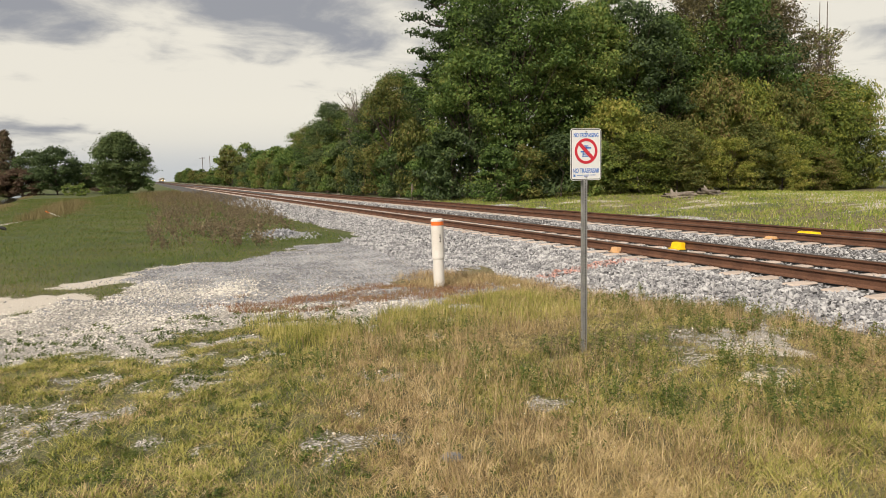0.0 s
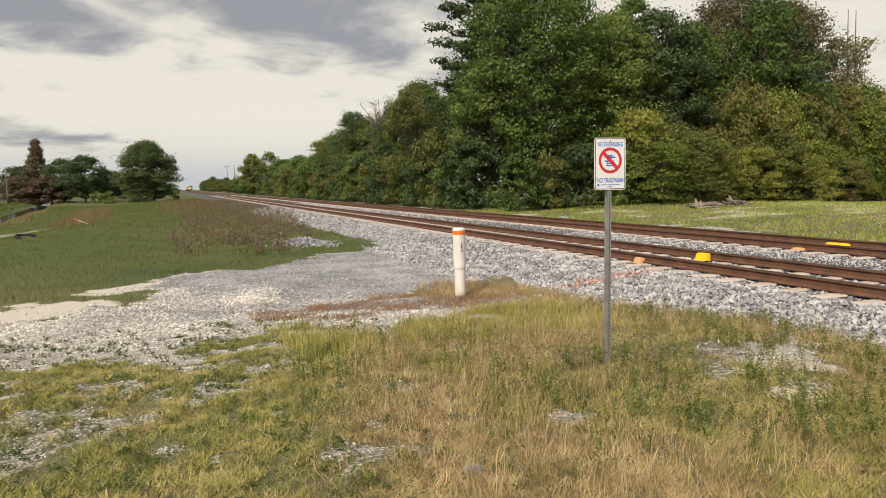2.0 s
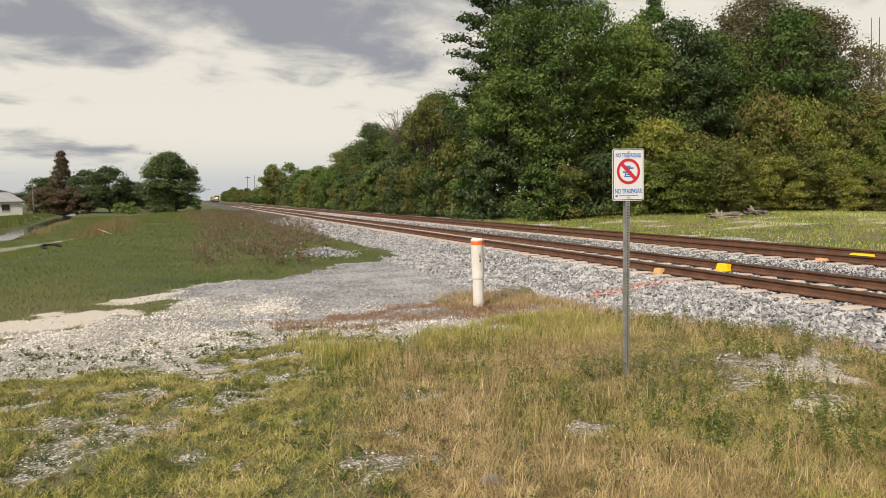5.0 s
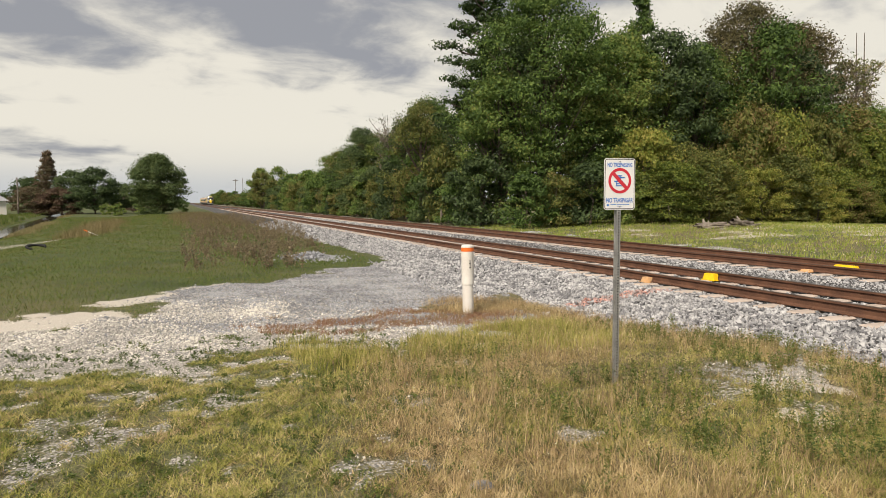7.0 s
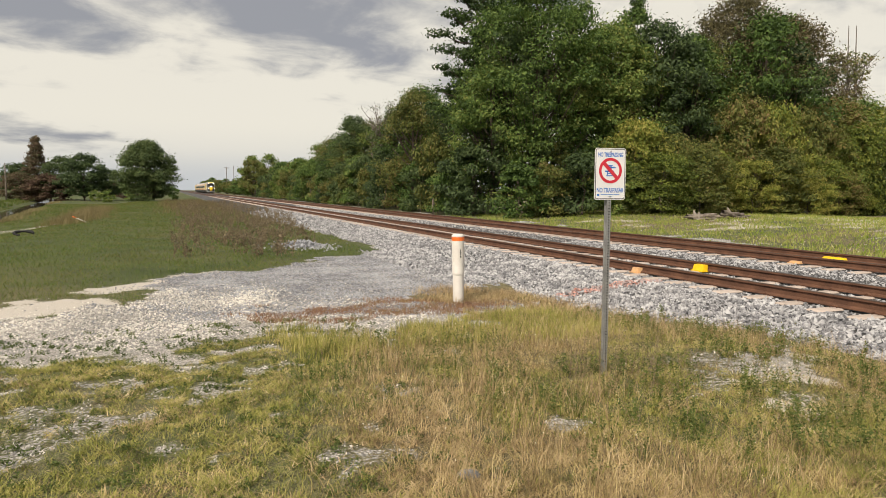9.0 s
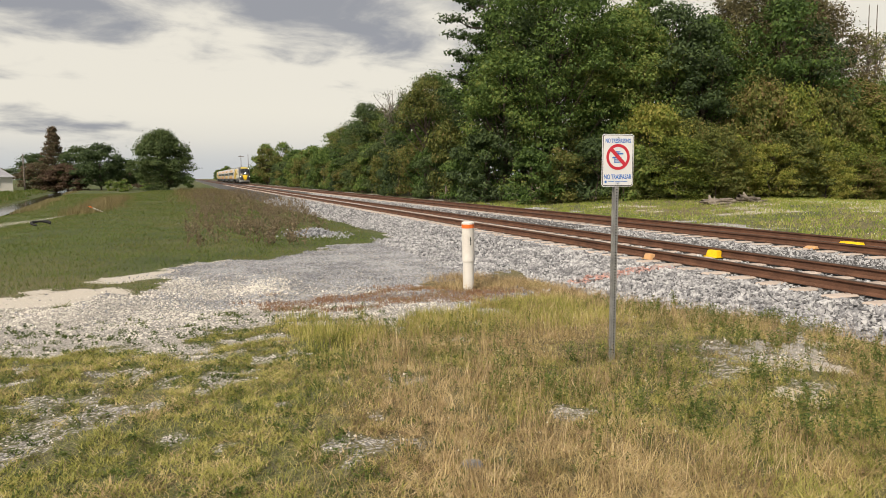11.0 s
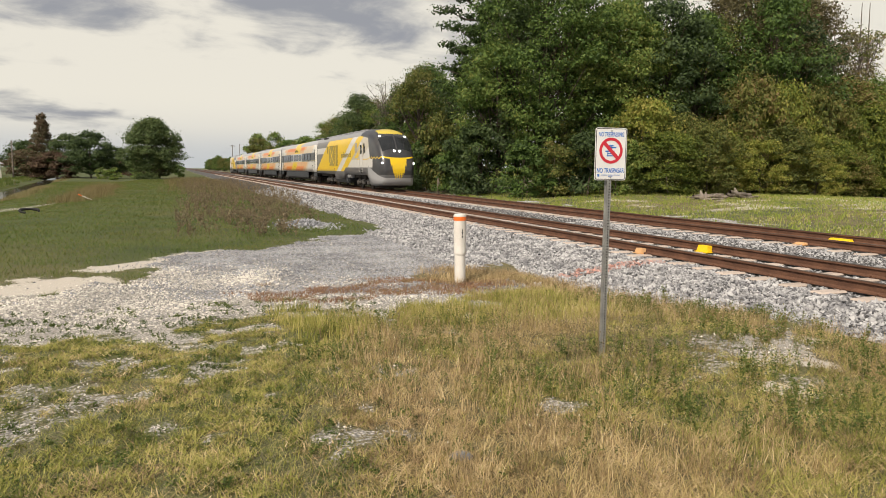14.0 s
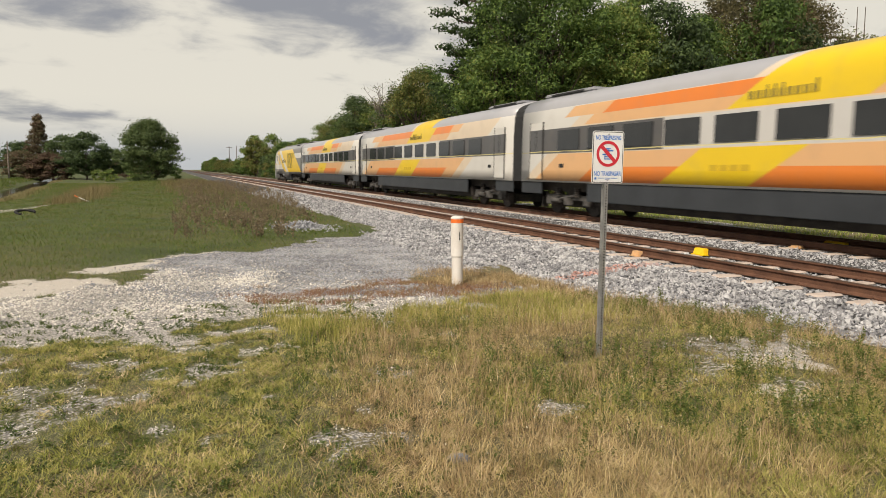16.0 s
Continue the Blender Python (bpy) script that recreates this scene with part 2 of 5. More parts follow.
def tubes(lines, sides=6):
    """Tapered tubes along lines of (point, radius), as vertices and faces."""
    verts, faces = [], []
    for line in lines:
        first = len(verts)
        for k, (p, r) in enumerate(line):
            p = Vector(p)
            q = Vector(line[min(k + 1, len(line) - 1)][0]) - Vector(line[max(k - 1, 0)][0])
            turn = q.to_track_quat("Z", "Y").to_matrix()
            for s in range(sides):
                w = 2 * math.pi * s / sides
                verts.append(p + turn @ Vector((r * math.cos(w), r * math.sin(w), 0)))
        for k in range(len(line) - 1):
            for s in range(sides):
                i, j = first + k * sides + s, first + k * sides + (s + 1) % sides
                faces.append((i, j, j + sides, i + sides))
    return [tuple(v) for v in verts], faces


rng = np.random.default_rng(7)


def smooth_noise(x, y, size, seed=0):
    """Smooth noise of 0 to 1 over the plan, with lumps of that size."""
    x, y = np.asarray(x, float) / size + seed * 17.3, np.asarray(y, float) / size - seed * 9.1
    i, j = np.floor(x), np.floor(y)
    u, v = x - i, y - j
    u, v = u * u * (3 - 2 * u), v * v * (3 - 2 * v)

    def h(p, q):
        s = np.sin(p * 127.1 + q * 311.7 + seed * 74.7) * 43758.5453
        return s - np.floor(s)

    return (h(i, j) * (1 - u) + h(i + 1, j) * u) * (1 - v) + (h(i, j + 1) * (1 - u) + h(i + 1, j + 1) * u) * v


def lumps(x, y, size, seed=0):
    return 0.55 * smooth_noise(x, y, size, seed) + 0.3 * smooth_noise(x, y, size / 2.3, seed + 1) + 0.15 * smooth_noise(x, y, size / 5.1, seed + 2)


def ease(v, a, b):
    w = np.clip((np.asarray(v, float) - a) / (b - a), 0, 1)
    return w * w * (3 - 2 * w)


def near_line(x, y, ax, ay, bx, by):
    """How far plan points lie from a stretch of line."""
    dx, dy = bx - ax, by - ay
    w = np.clip(((x - ax) * dx + (y - ay) * dy) / (dx * dx + dy * dy), 0, 1)
    return np.hypot(x - ax - w * dx, y - ay - w * dy)


# ground --------------------------------------------------------------------
BED = RAIL - 0.215  # top of the ballast between the ties
WATER = -1.32


def ditch_line(y):
    return -14.6 - 0.10 * (np.asarray(y, float) - 60)


def lay(x, y):
    """The height of the bare ground, and of the ballast on it, over the plan."""
    x, y = np.asarray(x, float), np.asarray(y, float)
    z = -0.27 * ease(y, 4.5, 11) - 0.12 * ease(y, 18, 50) + 0.03 * (lumps(x, y, 1.6, 3) - 0.5) + 0.13 * (lumps(x, y, 0.55, 6) - 0.5) * ease(y, 10.5, 7.5) * ease(x, 6.2, 5.0)
    z = z - 0.16 * ease(x, 5.0, 7.0) * ease(y, 14, 9)
    z = z - 0.75 * np.exp(-((x - ditch_line(y)) / 2.2) ** 2) * ease(y, 48, 64) - 0.5 * ease(x, -4.5, -9) * ease(y, 20, 40)
    right = (0.36 * ease(x, 18, 30) - 0.28 * ease(x, 34, 52)) * ease(y, 60, 42)
    z = np.where(x > FAR, -0.12 + right + 0.05 * (lumps(x, y, 2.5, 5) - 0.5), z)
    shoulder = BED + 0.01 - ease(NEAR - 1.45 - x, 0, 3.0) * 0.75
    wide = 0.6 * ease(y, 10, 16) * ease(y, 40, 22)
    shoulder = np.where(x < NEAR - 1.45, BED + 0.01 - (NEAR - 1.45 - x) / (5.6 + 1.5 * wide), BED + 0.01)
    shoulder = np.where(x > FAR, BED + 0.01 - np.maximum(x - FAR - 1.6, 0) / 2.2, np.minimum(shoulder, BED + 0.01))
    dip = 0.10 * np.exp(-((x - (NEAR + FAR) / 2) / 0.6) ** 2)
    return z, shoulder - dip * (np.abs(x - (NEAR + FAR) / 2) < 1.6)


def height(x, y):
    """The ground's height over the plan."""
    return np.maximum(*lay(x, y))


BARE = [(-0.6, 5.25, 0.26), (-0.95, 5.6, 0.2), (0.35, 5.95, 0.22), (1.05, 3.95, 0.2), (1.65, 5.15, 0.12), (5.5, 5.0, 0.6), (4.9, 4.9, 0.4), (4.7, 3.8, 0.22), (-0.6, 6.35, 0.22),
        (0.15, 6.9, 0.3), (-1.3, 6.9, 0.2), (0.9, 6.6, 0.2), (2.0, 7.0, 0.2), (-1.5, 4.6, 0.15), (0.2, 4.3, 0.1), (4.2, 4.4, 0.12), (-0.2, 3.3, 0.1), (6.3, 4.7, 0.25)]


def cover(x, y):
    """How much of the ground is gravel, sand, dry growth and reddish dead growth, over the plan."""
    x, y = np.asarray(x, float), np.asarray(y, float)
    rag = (lumps(x, y, 1.1, 11) - 0.5) * 1.5 + (smooth_noise(x, y, 0.22, 12) - 0.5) * 0.35
    pad = np.minimum(near_line(x, y, -0.7, 9.9, 2.3, 13.3) - 1.75, near_line(x, y, 2.5, 13.6, 7.2, 17.5) - 3.0)
    pad = np.minimum(pad, near_line(x, y, 0.0, 8.2, -0.3, 7.3) - 0.35)
    pad = np.minimum(pad, near_line(x, y, 2.0, 9.6, 3.6, 9.3) - 0.9)
    pad = np.minimum(pad, near_line(x, y, 1.9, 10.3, 4.3, 10.0) - 1.0)
    gravel = ease(rag * 1.2 - pad, -0.4, 0.4)
    sand = np.minimum(near_line(x, y, -4.0, 10.9, -1.5, 12.4) - 0.75, near_line(x, y, -1.2, 13.7, 0.9, 16.1) - 0.4)
    sand = ease(rag * 0.8 - sand, -0.3, 0.3)
    for sx, sy, r in ((5.7, 5.0, 0.5), (5.0, 4.3, 0.35), (4.5, 3.7, 0.3), (6.4, 5.2, 0.4)):
        sand = np.maximum(sand, 0.62 * ease(r + rag * 0.8 - np.hypot(x - sx, y - sy), -0.2, 0.2))
    chips = np.zeros_like(x)
    for bx, by, r in BARE:
        chips = np.maximum(chips, ease(r + rag * 0.5 + (smooth_noise(x, y, 0.12, 14) - 0.5) * 0.5 - np.hypot((x - bx) * 0.7, y - by), -0.12, 0.2))
    chips = np.maximum(chips, ease(lumps(x, y, 0.7, 21), 0.68, 0.76) * (y < 11) * (y > 1.5))
    thin = ease(y, 5.6, 8.0) * ease(x, 4.4, 2.0) * (y < 11.5)
    chips = np.maximum(chips, 1.25 * ease(lumps(x, y * 1.7, 0.75, 23) + 0.20 * thin, 0.62, 0.74) * (thin > 0.02))
    sand = np.maximum(sand, 0.62 * ease(lumps(x, y, 2.4, 47) + 0.12 * ease(x, 26, 36), 0.52, 0.66) * (x > 21) * (y < 34))
    soil, stones = lay(x, y)
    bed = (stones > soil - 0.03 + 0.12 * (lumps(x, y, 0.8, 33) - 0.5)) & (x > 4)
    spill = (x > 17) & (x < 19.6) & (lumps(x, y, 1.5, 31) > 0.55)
    # A gravel of 2 marks the bed, where the ground material paints gap shade.
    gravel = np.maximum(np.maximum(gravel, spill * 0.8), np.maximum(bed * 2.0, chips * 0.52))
    dry = np.clip(0.15 + 0.2 * ease(x, 0.8, 2.5) + 0.95 * ease(lumps(x, y, 2.2, 41), 0.38, 0.6) * ease(x, 0.2, 2.5) + 0.25 * ease(lumps(x, y, 1.0, 42), 0.5, 0.65), 0, 1)
    dry = np.where(y > 15, 0.3 * ease(lumps(x, y, 4, 43), 0.45, 0.65), dry)
    dry = np.where((x > 20) & (y < 40), 0.9 * ease(lumps(x, y, 3, 44) + 0.15 * ease(x, 24, 32), 0.42, 0.62), dry)
    sand = np.maximum(sand, 0.45 * ease(1.3 + rag - near_line(x, y, -11.5, 37, -6.6, 50), -0.6, 0.6))
    dead = ease(1.25 - np.hypot((x - 3.1) * 0.52, y - 10.2) + rag * 0.6, -0.2, 0.4) * ease(lumps(x, y * 1.8, 0.95, 45), 0.44, 0.56)
    return gravel, sand, dry, dead


def lines(*stretches):
    out = []
    for a, b, s in stretches:
        out += list(np.arange(a, b, s))
    return np.array(out)


gx = lines((-700, -100, 50), (-100, -30, 5), (-30, -6, 0.8), (-6, 9, 0.09), (9, 20, 0.35), (20, 60, 2), (60, 700, 40))
gy = lines((-60, 0, 6), (0, 2.4, 0.3), (2.4, 19, 0.09), (19, 60, 0.7), (60, 200, 4), (200, 1600, 50))
X, Y = np.meshgrid(gx, gy)
Z = height(X, Y)
nx, ny = len(gx), len(gy)
idx = np.arange(nx * ny).reshape(ny, nx)
quads = np.stack([idx[:-1, :-1], idx[:-1, 1:], idx[1:, 1:], idx[1:, :-1]], -1).reshape(-1, 4)


def ground_material():
    m, n, p = blank("ground_cover")
    where = n.make("ShaderNodeTexCoord").outputs["Object"]
    got = n.make("ShaderNodeAttribute", attribute_name="cover")
    cut = n.make("ShaderNodeSeparateColor", {0: got.outputs["Color"]})
    gravel, sand, dry = cut.outputs
    dead = got.outputs["Alpha"]
    large, mid, small = n.noise(where, 0.5, 5), n.noise(where, 7, 5), n.noise(where, 90, 4)
    soil = n.mix(n.step(small, 0.3, 0.7), (0.07, 0.055, 0.032), (0.19, 0.15, 0.09))
    green = n.mix(n.step(mid, 0.3, 0.7), (0.05, 0.075, 0.018), (0.105, 0.125, 0.034))
    straw = n.mix(n.step(mid, 0.3, 0.7), (0.11, 0.085, 0.04), (0.27, 0.21, 0.10))
    lawn = n.mix(n.step(n.math("ADD", n.math("MULTIPLY", large, 0.5), n.math("MULTIPLY", mid, 0.5)), 0.28, 0.52), soil, green)
    plan = n.make("ShaderNodeSeparateXYZ", {0: where}).outputs
    far_off = n.both(n.step(plan[1], 13.0, 17.0), n.step(plan[0], 10.0, 8.0))
    field = n.mix(n.step(n.math("ADD", n.math("MULTIPLY", large, 0.6), n.math("MULTIPLY", mid, 0.4)), 0.36, 0.62), (0.034, 0.060, 0.008), (0.092, 0.118, 0.022))
    lawn = n.mix(n.math("MULTIPLY", far_off, 0.85), lawn, field)
    lawn = n.mix(n.math("MULTIPLY", dry, 0.8), lawn, straw)
    mat = n.noise(n.make("ShaderNodeVectorMath", {0: where, 1: (1.0, 2.2, 1.0)}, operation="MULTIPLY").outputs[0], 42, 5, 0.75, 1.2)
    lawn = n.mix(n.math("MULTIPLY", n.step(mat, 0.50, 0.66), n.math("SUBTRACT", 0.75, n.math("MULTIPLY", far_off, 0.75))), lawn, (0.46, 0.38, 0.24))
    lawn = n.mix(n.math("MULTIPLY", dead, 0.7), lawn, n.mix(n.step(mid, 0.35, 0.65), (0.34, 0.20, 0.14), (0.60, 0.49, 0.41)))
    # Near-black specks paint the shade between tufts and blades into the lawn colour.
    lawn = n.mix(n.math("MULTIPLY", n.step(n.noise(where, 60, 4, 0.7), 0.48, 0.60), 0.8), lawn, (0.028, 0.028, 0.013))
    cell = n.make("ShaderNodeTexVoronoi", {"Vector": where, "Scale": 55.0, "Randomness": 1.0})
    tone = n.make("ShaderNodeSeparateColor", {0: cell.outputs["Color"]}).outputs[0]
    stone = n.mix(tone, (0.31, 0.30, 0.29), (0.64, 0.60, 0.55))
    stone = n.mix(n.step(cell.outputs["Distance"], 0.25, 0.75), stone, (0.13, 0.125, 0.12))
    pale = n.mix(n.step(small, 0.3, 0.7), (0.58, 0.53, 0.47), (0.44, 0.40, 0.34))
    edge = n.math("ADD", n.math("MULTIPLY", n.math("SUBTRACT", mid, 0.5), 0.8), n.math("MULTIPLY", n.math("SUBTRACT", n.noise(where, 32, 3), 0.5), 1.1))
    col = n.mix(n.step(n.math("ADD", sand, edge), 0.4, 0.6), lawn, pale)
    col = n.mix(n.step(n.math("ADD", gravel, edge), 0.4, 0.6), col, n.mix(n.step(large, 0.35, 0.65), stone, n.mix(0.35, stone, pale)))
    # Ground under the ballast is coloured near-black for the shade between the stones.
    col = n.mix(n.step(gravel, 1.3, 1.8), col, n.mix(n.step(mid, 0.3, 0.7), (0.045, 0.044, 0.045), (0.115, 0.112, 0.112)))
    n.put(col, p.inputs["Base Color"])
    p.inputs["Roughness"].default_value = 0.95
    relief = n.math("ADD", n.math("MULTIPLY", small, 0.4), n.math("MULTIPLY", cell.outputs["Distance"], n.math("MULTIPLY", gravel, -0.6)))
    n.put(n.make("ShaderNodeBump", {"Height": relief, "Strength": 0.7, "Distance": 0.03}).outputs[0], p.inputs["Normal"])
    return m


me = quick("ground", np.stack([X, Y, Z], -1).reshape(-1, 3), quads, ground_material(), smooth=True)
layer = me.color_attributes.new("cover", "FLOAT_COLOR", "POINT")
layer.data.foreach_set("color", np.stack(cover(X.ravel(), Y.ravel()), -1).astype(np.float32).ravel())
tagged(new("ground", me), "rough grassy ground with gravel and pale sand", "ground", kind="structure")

m, n, p = blank("ditch_water")
p.inputs["Base Color"].default_value, p.inputs["Roughness"].default_value = (0.05, 0.055, 0.035, 1), 0.06
n.put(n.make("ShaderNodeBump", {"Height": n.noise(n.make("ShaderNodeTexCoord").outputs["Object"], 3.0), "Strength": 0.05}).outputs[0], p.inputs["Normal"])
wy_ = np.arange(56, 260, 6.0)
wv = np.concatenate([np.stack([ditch_line(wy_) + e, wy_, np.full_like(wy_, WATER)], -1) for e in (-1.1, 1.1)])
k = len(wy_)
tagged(new("water", quick("water", wv, [(i, i + k, i + k + 1, i + 1) for i in range(k - 1)], m)), "still grey water in a grassy ditch", "water", kind="structure")


# railway -----------------------------------------------------------------
def rail_mesh():
    half = [(0.07, 0.0), (0.07, 0.012), (0.02, 0.03), (0.009, 0.045), (0.009, 0.125), (0.036, 0.138), (0.036, 0.163), (0.026, 0.172)]
    loop = half + [(-x, z) for x, z in reversed(half)]
    ys = list(np.arange(-60, 60, 5.0)) + [60, 100, 200, 400, 800, 1500]
    k = len(loop)
    v = [(x, y, z) for y in ys for x, z in loop]
    f = [(j * k + i, j * k + (i + 1) % k, (j + 1) * k + (i + 1) % k, (j + 1) * k + i) for j in range(len(ys) - 1) for i in range(k)]
    me = quick("rail", v, f, RUST, RAIL_TOP)
    tops = np.array([1 if i % k in (5, 6, 7, 8, 9) and i % k != 5 and i % k != 9 else 0 for i in range(len(f))], np.int32)
    me.polygons.foreach_set("material_index", tops)
    return me


def tie_mesh():
    bm = bmesh.new()
    block(bm, -1.3, 1.3, -0.13, 0.13, -0.2, 0.0)
    for v in bm.verts:
        if v.co.z > -0.1:
            v.co.y *= 0.82
            v.co.x *= 0.985
    bmesh.ops.bevel(bm, geom=[e for e in bm.edges if all(v.co.z > -0.1 for v in e.verts)], offset=0.02, segments=1, affect="EDGES")
    me = bpy.data.meshes.new("tie")
    bm.to_mesh(me)
    bm.free()
    me.materials.append(CONCRETE)
    return me


def clip_mesh():
    pts = [((math.cos(w) * 0.045 + 0.01, math.sin(w) * 0.05, 0.03 + 0.02 * math.sin(2 * w + 1)), 0.009) for w in np.linspace(-2.4, 2.4, 8)]
    pts += [((-0.035, 0.0, 0.035), 0.009)]
    return quick("clip", *tubes([pts], 5), RUST)


rail_me, tie_me, clip_me = rail_mesh(), tie_mesh(), clip_mesh()
for centre in (NEAR, FAR):
    track = thing("railway_track", "straight track of rusty brown rails on dusty concrete ties", "railway track", "parallel railway tracks", at=(centre, 0, RAIL - 0.172))
    for e in (-0.7525, 0.7525):
        part("rail", rail_me, RUST, track, "rust-brown steel rail").location.x = e
    for i in range(300):
        tie = part("tie", tie_me, CONCRETE, track)
        tie.location = (rng.normal(0, 0.02), -6 + i * 0.61 + rng.normal(0, 0.012), -0.006)
        if 12 < i < (90 if centre == NEAR else 60):
            for e in (-0.7525, 0.7525):
                for s in (-1, 1):
                    c = part("clip", clip_me, RUST, tie)
                    c.location, c.rotation_euler = (e + s * 0.095, 0, 0.0), (0, 0, 0 if s > 0 else math.pi)


def scatter_stones(name, x, y, z, size, material, label):
    """Angular stones at those places, as one mesh."""
    n = len(x)
    corner = np.array([(1, 0, 0), (0, 1, 0), (-1, 0, 0), (0, -1, 0), (0, 0, 1), (0, 0, -1)], float) * 0.66
    v = corner[None] + rng.uniform(-0.24, 0.24, (n, 6, 3))
    v *= (size * rng.uniform(0.75, 1.25, n))[:, None, None] * rng.uniform([0.8, 0.8, 0.55], [1.2, 1.2, 0.9], (n, 3))[:, None, :]
    q = rng.normal(size=(n, 4))
    q /= np.linalg.norm(q, axis=1)[:, None]
    w, a, b, c = q.T
    rot = np.stack([1 - 2 * (b * b + c * c), 2 * (a * b - c * w), 2 * (a * c + b * w), 2 * (a * b + c * w), 1 - 2 * (a * a + c * c), 2 * (b * c - a * w), 2 * (a * c - b * w), 2 * (b * c + a * w), 1 - 2 * (a * a + b * b)], -1).reshape(n, 3, 3)
    v = np.einsum("nij,nkj->nki", rot, v) + np.stack([x, y, z], -1)[:, None, :]
    f = np.array([(0, 1, 4), (1, 2, 4), (2, 3, 4), (3, 0, 4), (1, 0, 5), (2, 1, 5), (3, 2, 5), (0, 3, 5)])
    f = (np.arange(n)[:, None, None] * 6 + f[None]).reshape(-1, 3)
    return tagged(new(name, quick(name, v.reshape(-1, 3), f, material)), label, name.replace("_", " "), kind="stuff")


def spread(n, x0, x1, y0, y1, power=1.0):
    """Plan points, thicker towards y0."""
    return rng.uniform(x0, x1, n), y0 + (y1 - y0) * rng.uniform(0, 1, n) ** power


def off_rails(x):
    keep = np.ones(len(x), bool)
    for c in (NEAR, FAR):
        for e in (-0.7525, 0.7525):
            keep &= np.abs(x - c - e) > 0.1
    return keep


def on_ties(x, y):
    on = np.zeros(len(x), bool)
    for c in (NEAR, FAR):
        on |= (np.abs(x - c) < 1.35) & (np.abs((y + 6) / 0.61 - np.round((y + 6) / 0.61)) * 0.61 < 0.15)
    return on


def laid(x0, x1, y0, y1, step):
    """Plan points on a shaken grid, so that the stones lie side by side."""
    px, py = np.meshgrid(np.arange(x0, x1, step), np.arange(y0, y1, step))
    px, py = px.ravel(), py.ravel()
    return px + rng.uniform(-0.42, 0.42, len(px)) * step, py + rng.uniform(-0.42, 0.42, len(py)) * step


bx, by = [], []
for box in ((5.4, 8.6, 2.5, 15, 0.047), (5.4, 8.6, 15, 30, 0.066), (5.0, 8.6, 30, 62, 0.12), (8.5, 13.4, 3, 20, 0.070), (8.5, 13.4, 20, 75, 0.13), (13.3, 19.8, 6, 45, 0.12)):
    px_, py_ = laid(*box)
    more = rng.random(len(px_)) < 0.28
    bx += [px_, px_[more] + 0.02]
    by += [py_, py_[more] + 0.02]
top = np.concatenate([np.full(len(p), float(i % 2)) for i, p in enumerate(bx)])
bx, by = np.concatenate(bx), np.concatenate(by)
keep = (cover(bx, by)[0] > 0.6) & off_rails(bx) & (~on_ties(bx, by) | (rng.random(len(bx)) < 0.03))
bx, by, top = bx[keep], by[keep], top[keep]
size = 0.050 * (1 + 0.6 * ease(by, 14, 50)) * rng.choice([0.75, 1.0, 1.25], len(bx))
bz = height(bx, by) + size * np.where(bx > NEAR - 1.55, rng.uniform(-0.45, 0.1, len(bx)), rng.uniform(-0.05, 0.45, len(bx)) + 0.45 * top)
near_paint = near_line(bx, by, 6.9, 10.7, 8.4, 10.2) < 0.22
pink = near_paint & (rng.random(len(bx)) < 0.75)
scatter_stones("ballast", bx[~pink], by[~pink], bz[~pink], size[~pink], STONE, "angular grey crushed stone ballast")
scatter_stones("sprayed_ballast", bx[pink], by[pink], bz[pink], size[pink], PINK_STONE, "ballast stones sprayed with faded orange paint")
cx, cy = spread(120000, -3.6, 7.0, 3.0, 21, 1.0)
g = cover(cx, cy)
keep = ((g[0] > 0.35 + 0.4 * rng.random(len(cx))) | ((g[1] > 0.3) & (rng.random(len(cx)) < 0.05))) & (lay(cx, cy)[1] < lay(cx, cy)[0] + 0.02) & ((cy > 7.3) | (rng.random(len(cx)) < 0.8))
cx, cy = cx[keep], cy[keep]
csize = (0.012 + 0.014 * ease(cy, 6.5, 12)) * rng.choice([0.7, 1.0, 1.35], len(cx))
grey = lumps(cx, cy, 1.6, 37) + 0.32 * np.clip((cx + cy - 12.6) / 3, -1.5, 1.5) + rng.normal(0, 0.14, len(cx)) > 0.5
scatter_stones("gravel", cx[grey], cy[grey], height(cx[grey], cy[grey]) + 0.003, csize[grey], GREY_CHIPS, "loose bluish grey gravel spread over the ground")
scatter_stones("pale_gravel", cx[~grey], cy[~grey], height(cx[~grey], cy[~grey]) + 0.003, csize[~grey], CHIPS, "loose pale limestone gravel spread over the ground")
hx, hy = rng.normal(4.2, 0.45, 900), rng.normal(23.2, 0.8, 900)
scatter_stones("gravel_heap", hx, hy, height(hx, hy) + 0.22 * np.exp(-((hx - 4.2) / 0.5) ** 2 - ((hy - 23.2) / 0.9) ** 2) * rng.random(900), np.full(900, 0.07), GREY_CHIPS, "low heap of leftover gravel in the grass")


# sign and marker ----------------------------------------------------------
def letters(text, size, material, parent, x, z, y, stretch=1.0):
    data = bpy.data.curves.new("writing", "FONT")
    data.body, data.size, data.align_x, data.extrude, data.offset = text, size, "CENTER", 0.0006, size * 0.018
    temp = bpy.data.objects.new("writing", data)
    scene.collection.objects.link(temp)
    bpy.context.view_layer.update()
    me = bpy.data.meshes.new_from_object(temp.evaluated_get(bpy.context.evaluated_depsgraph_get()))
    bpy.data.objects.remove(temp)
    me.transform(Matrix.Translation((x, y, z)) @ Matrix.Rotation(math.pi / 2, 4, "X") @ Matrix.Diagonal((stretch, 1, 1, 1)))
    me.materials.clear()
    return part("writing", me, material, parent)


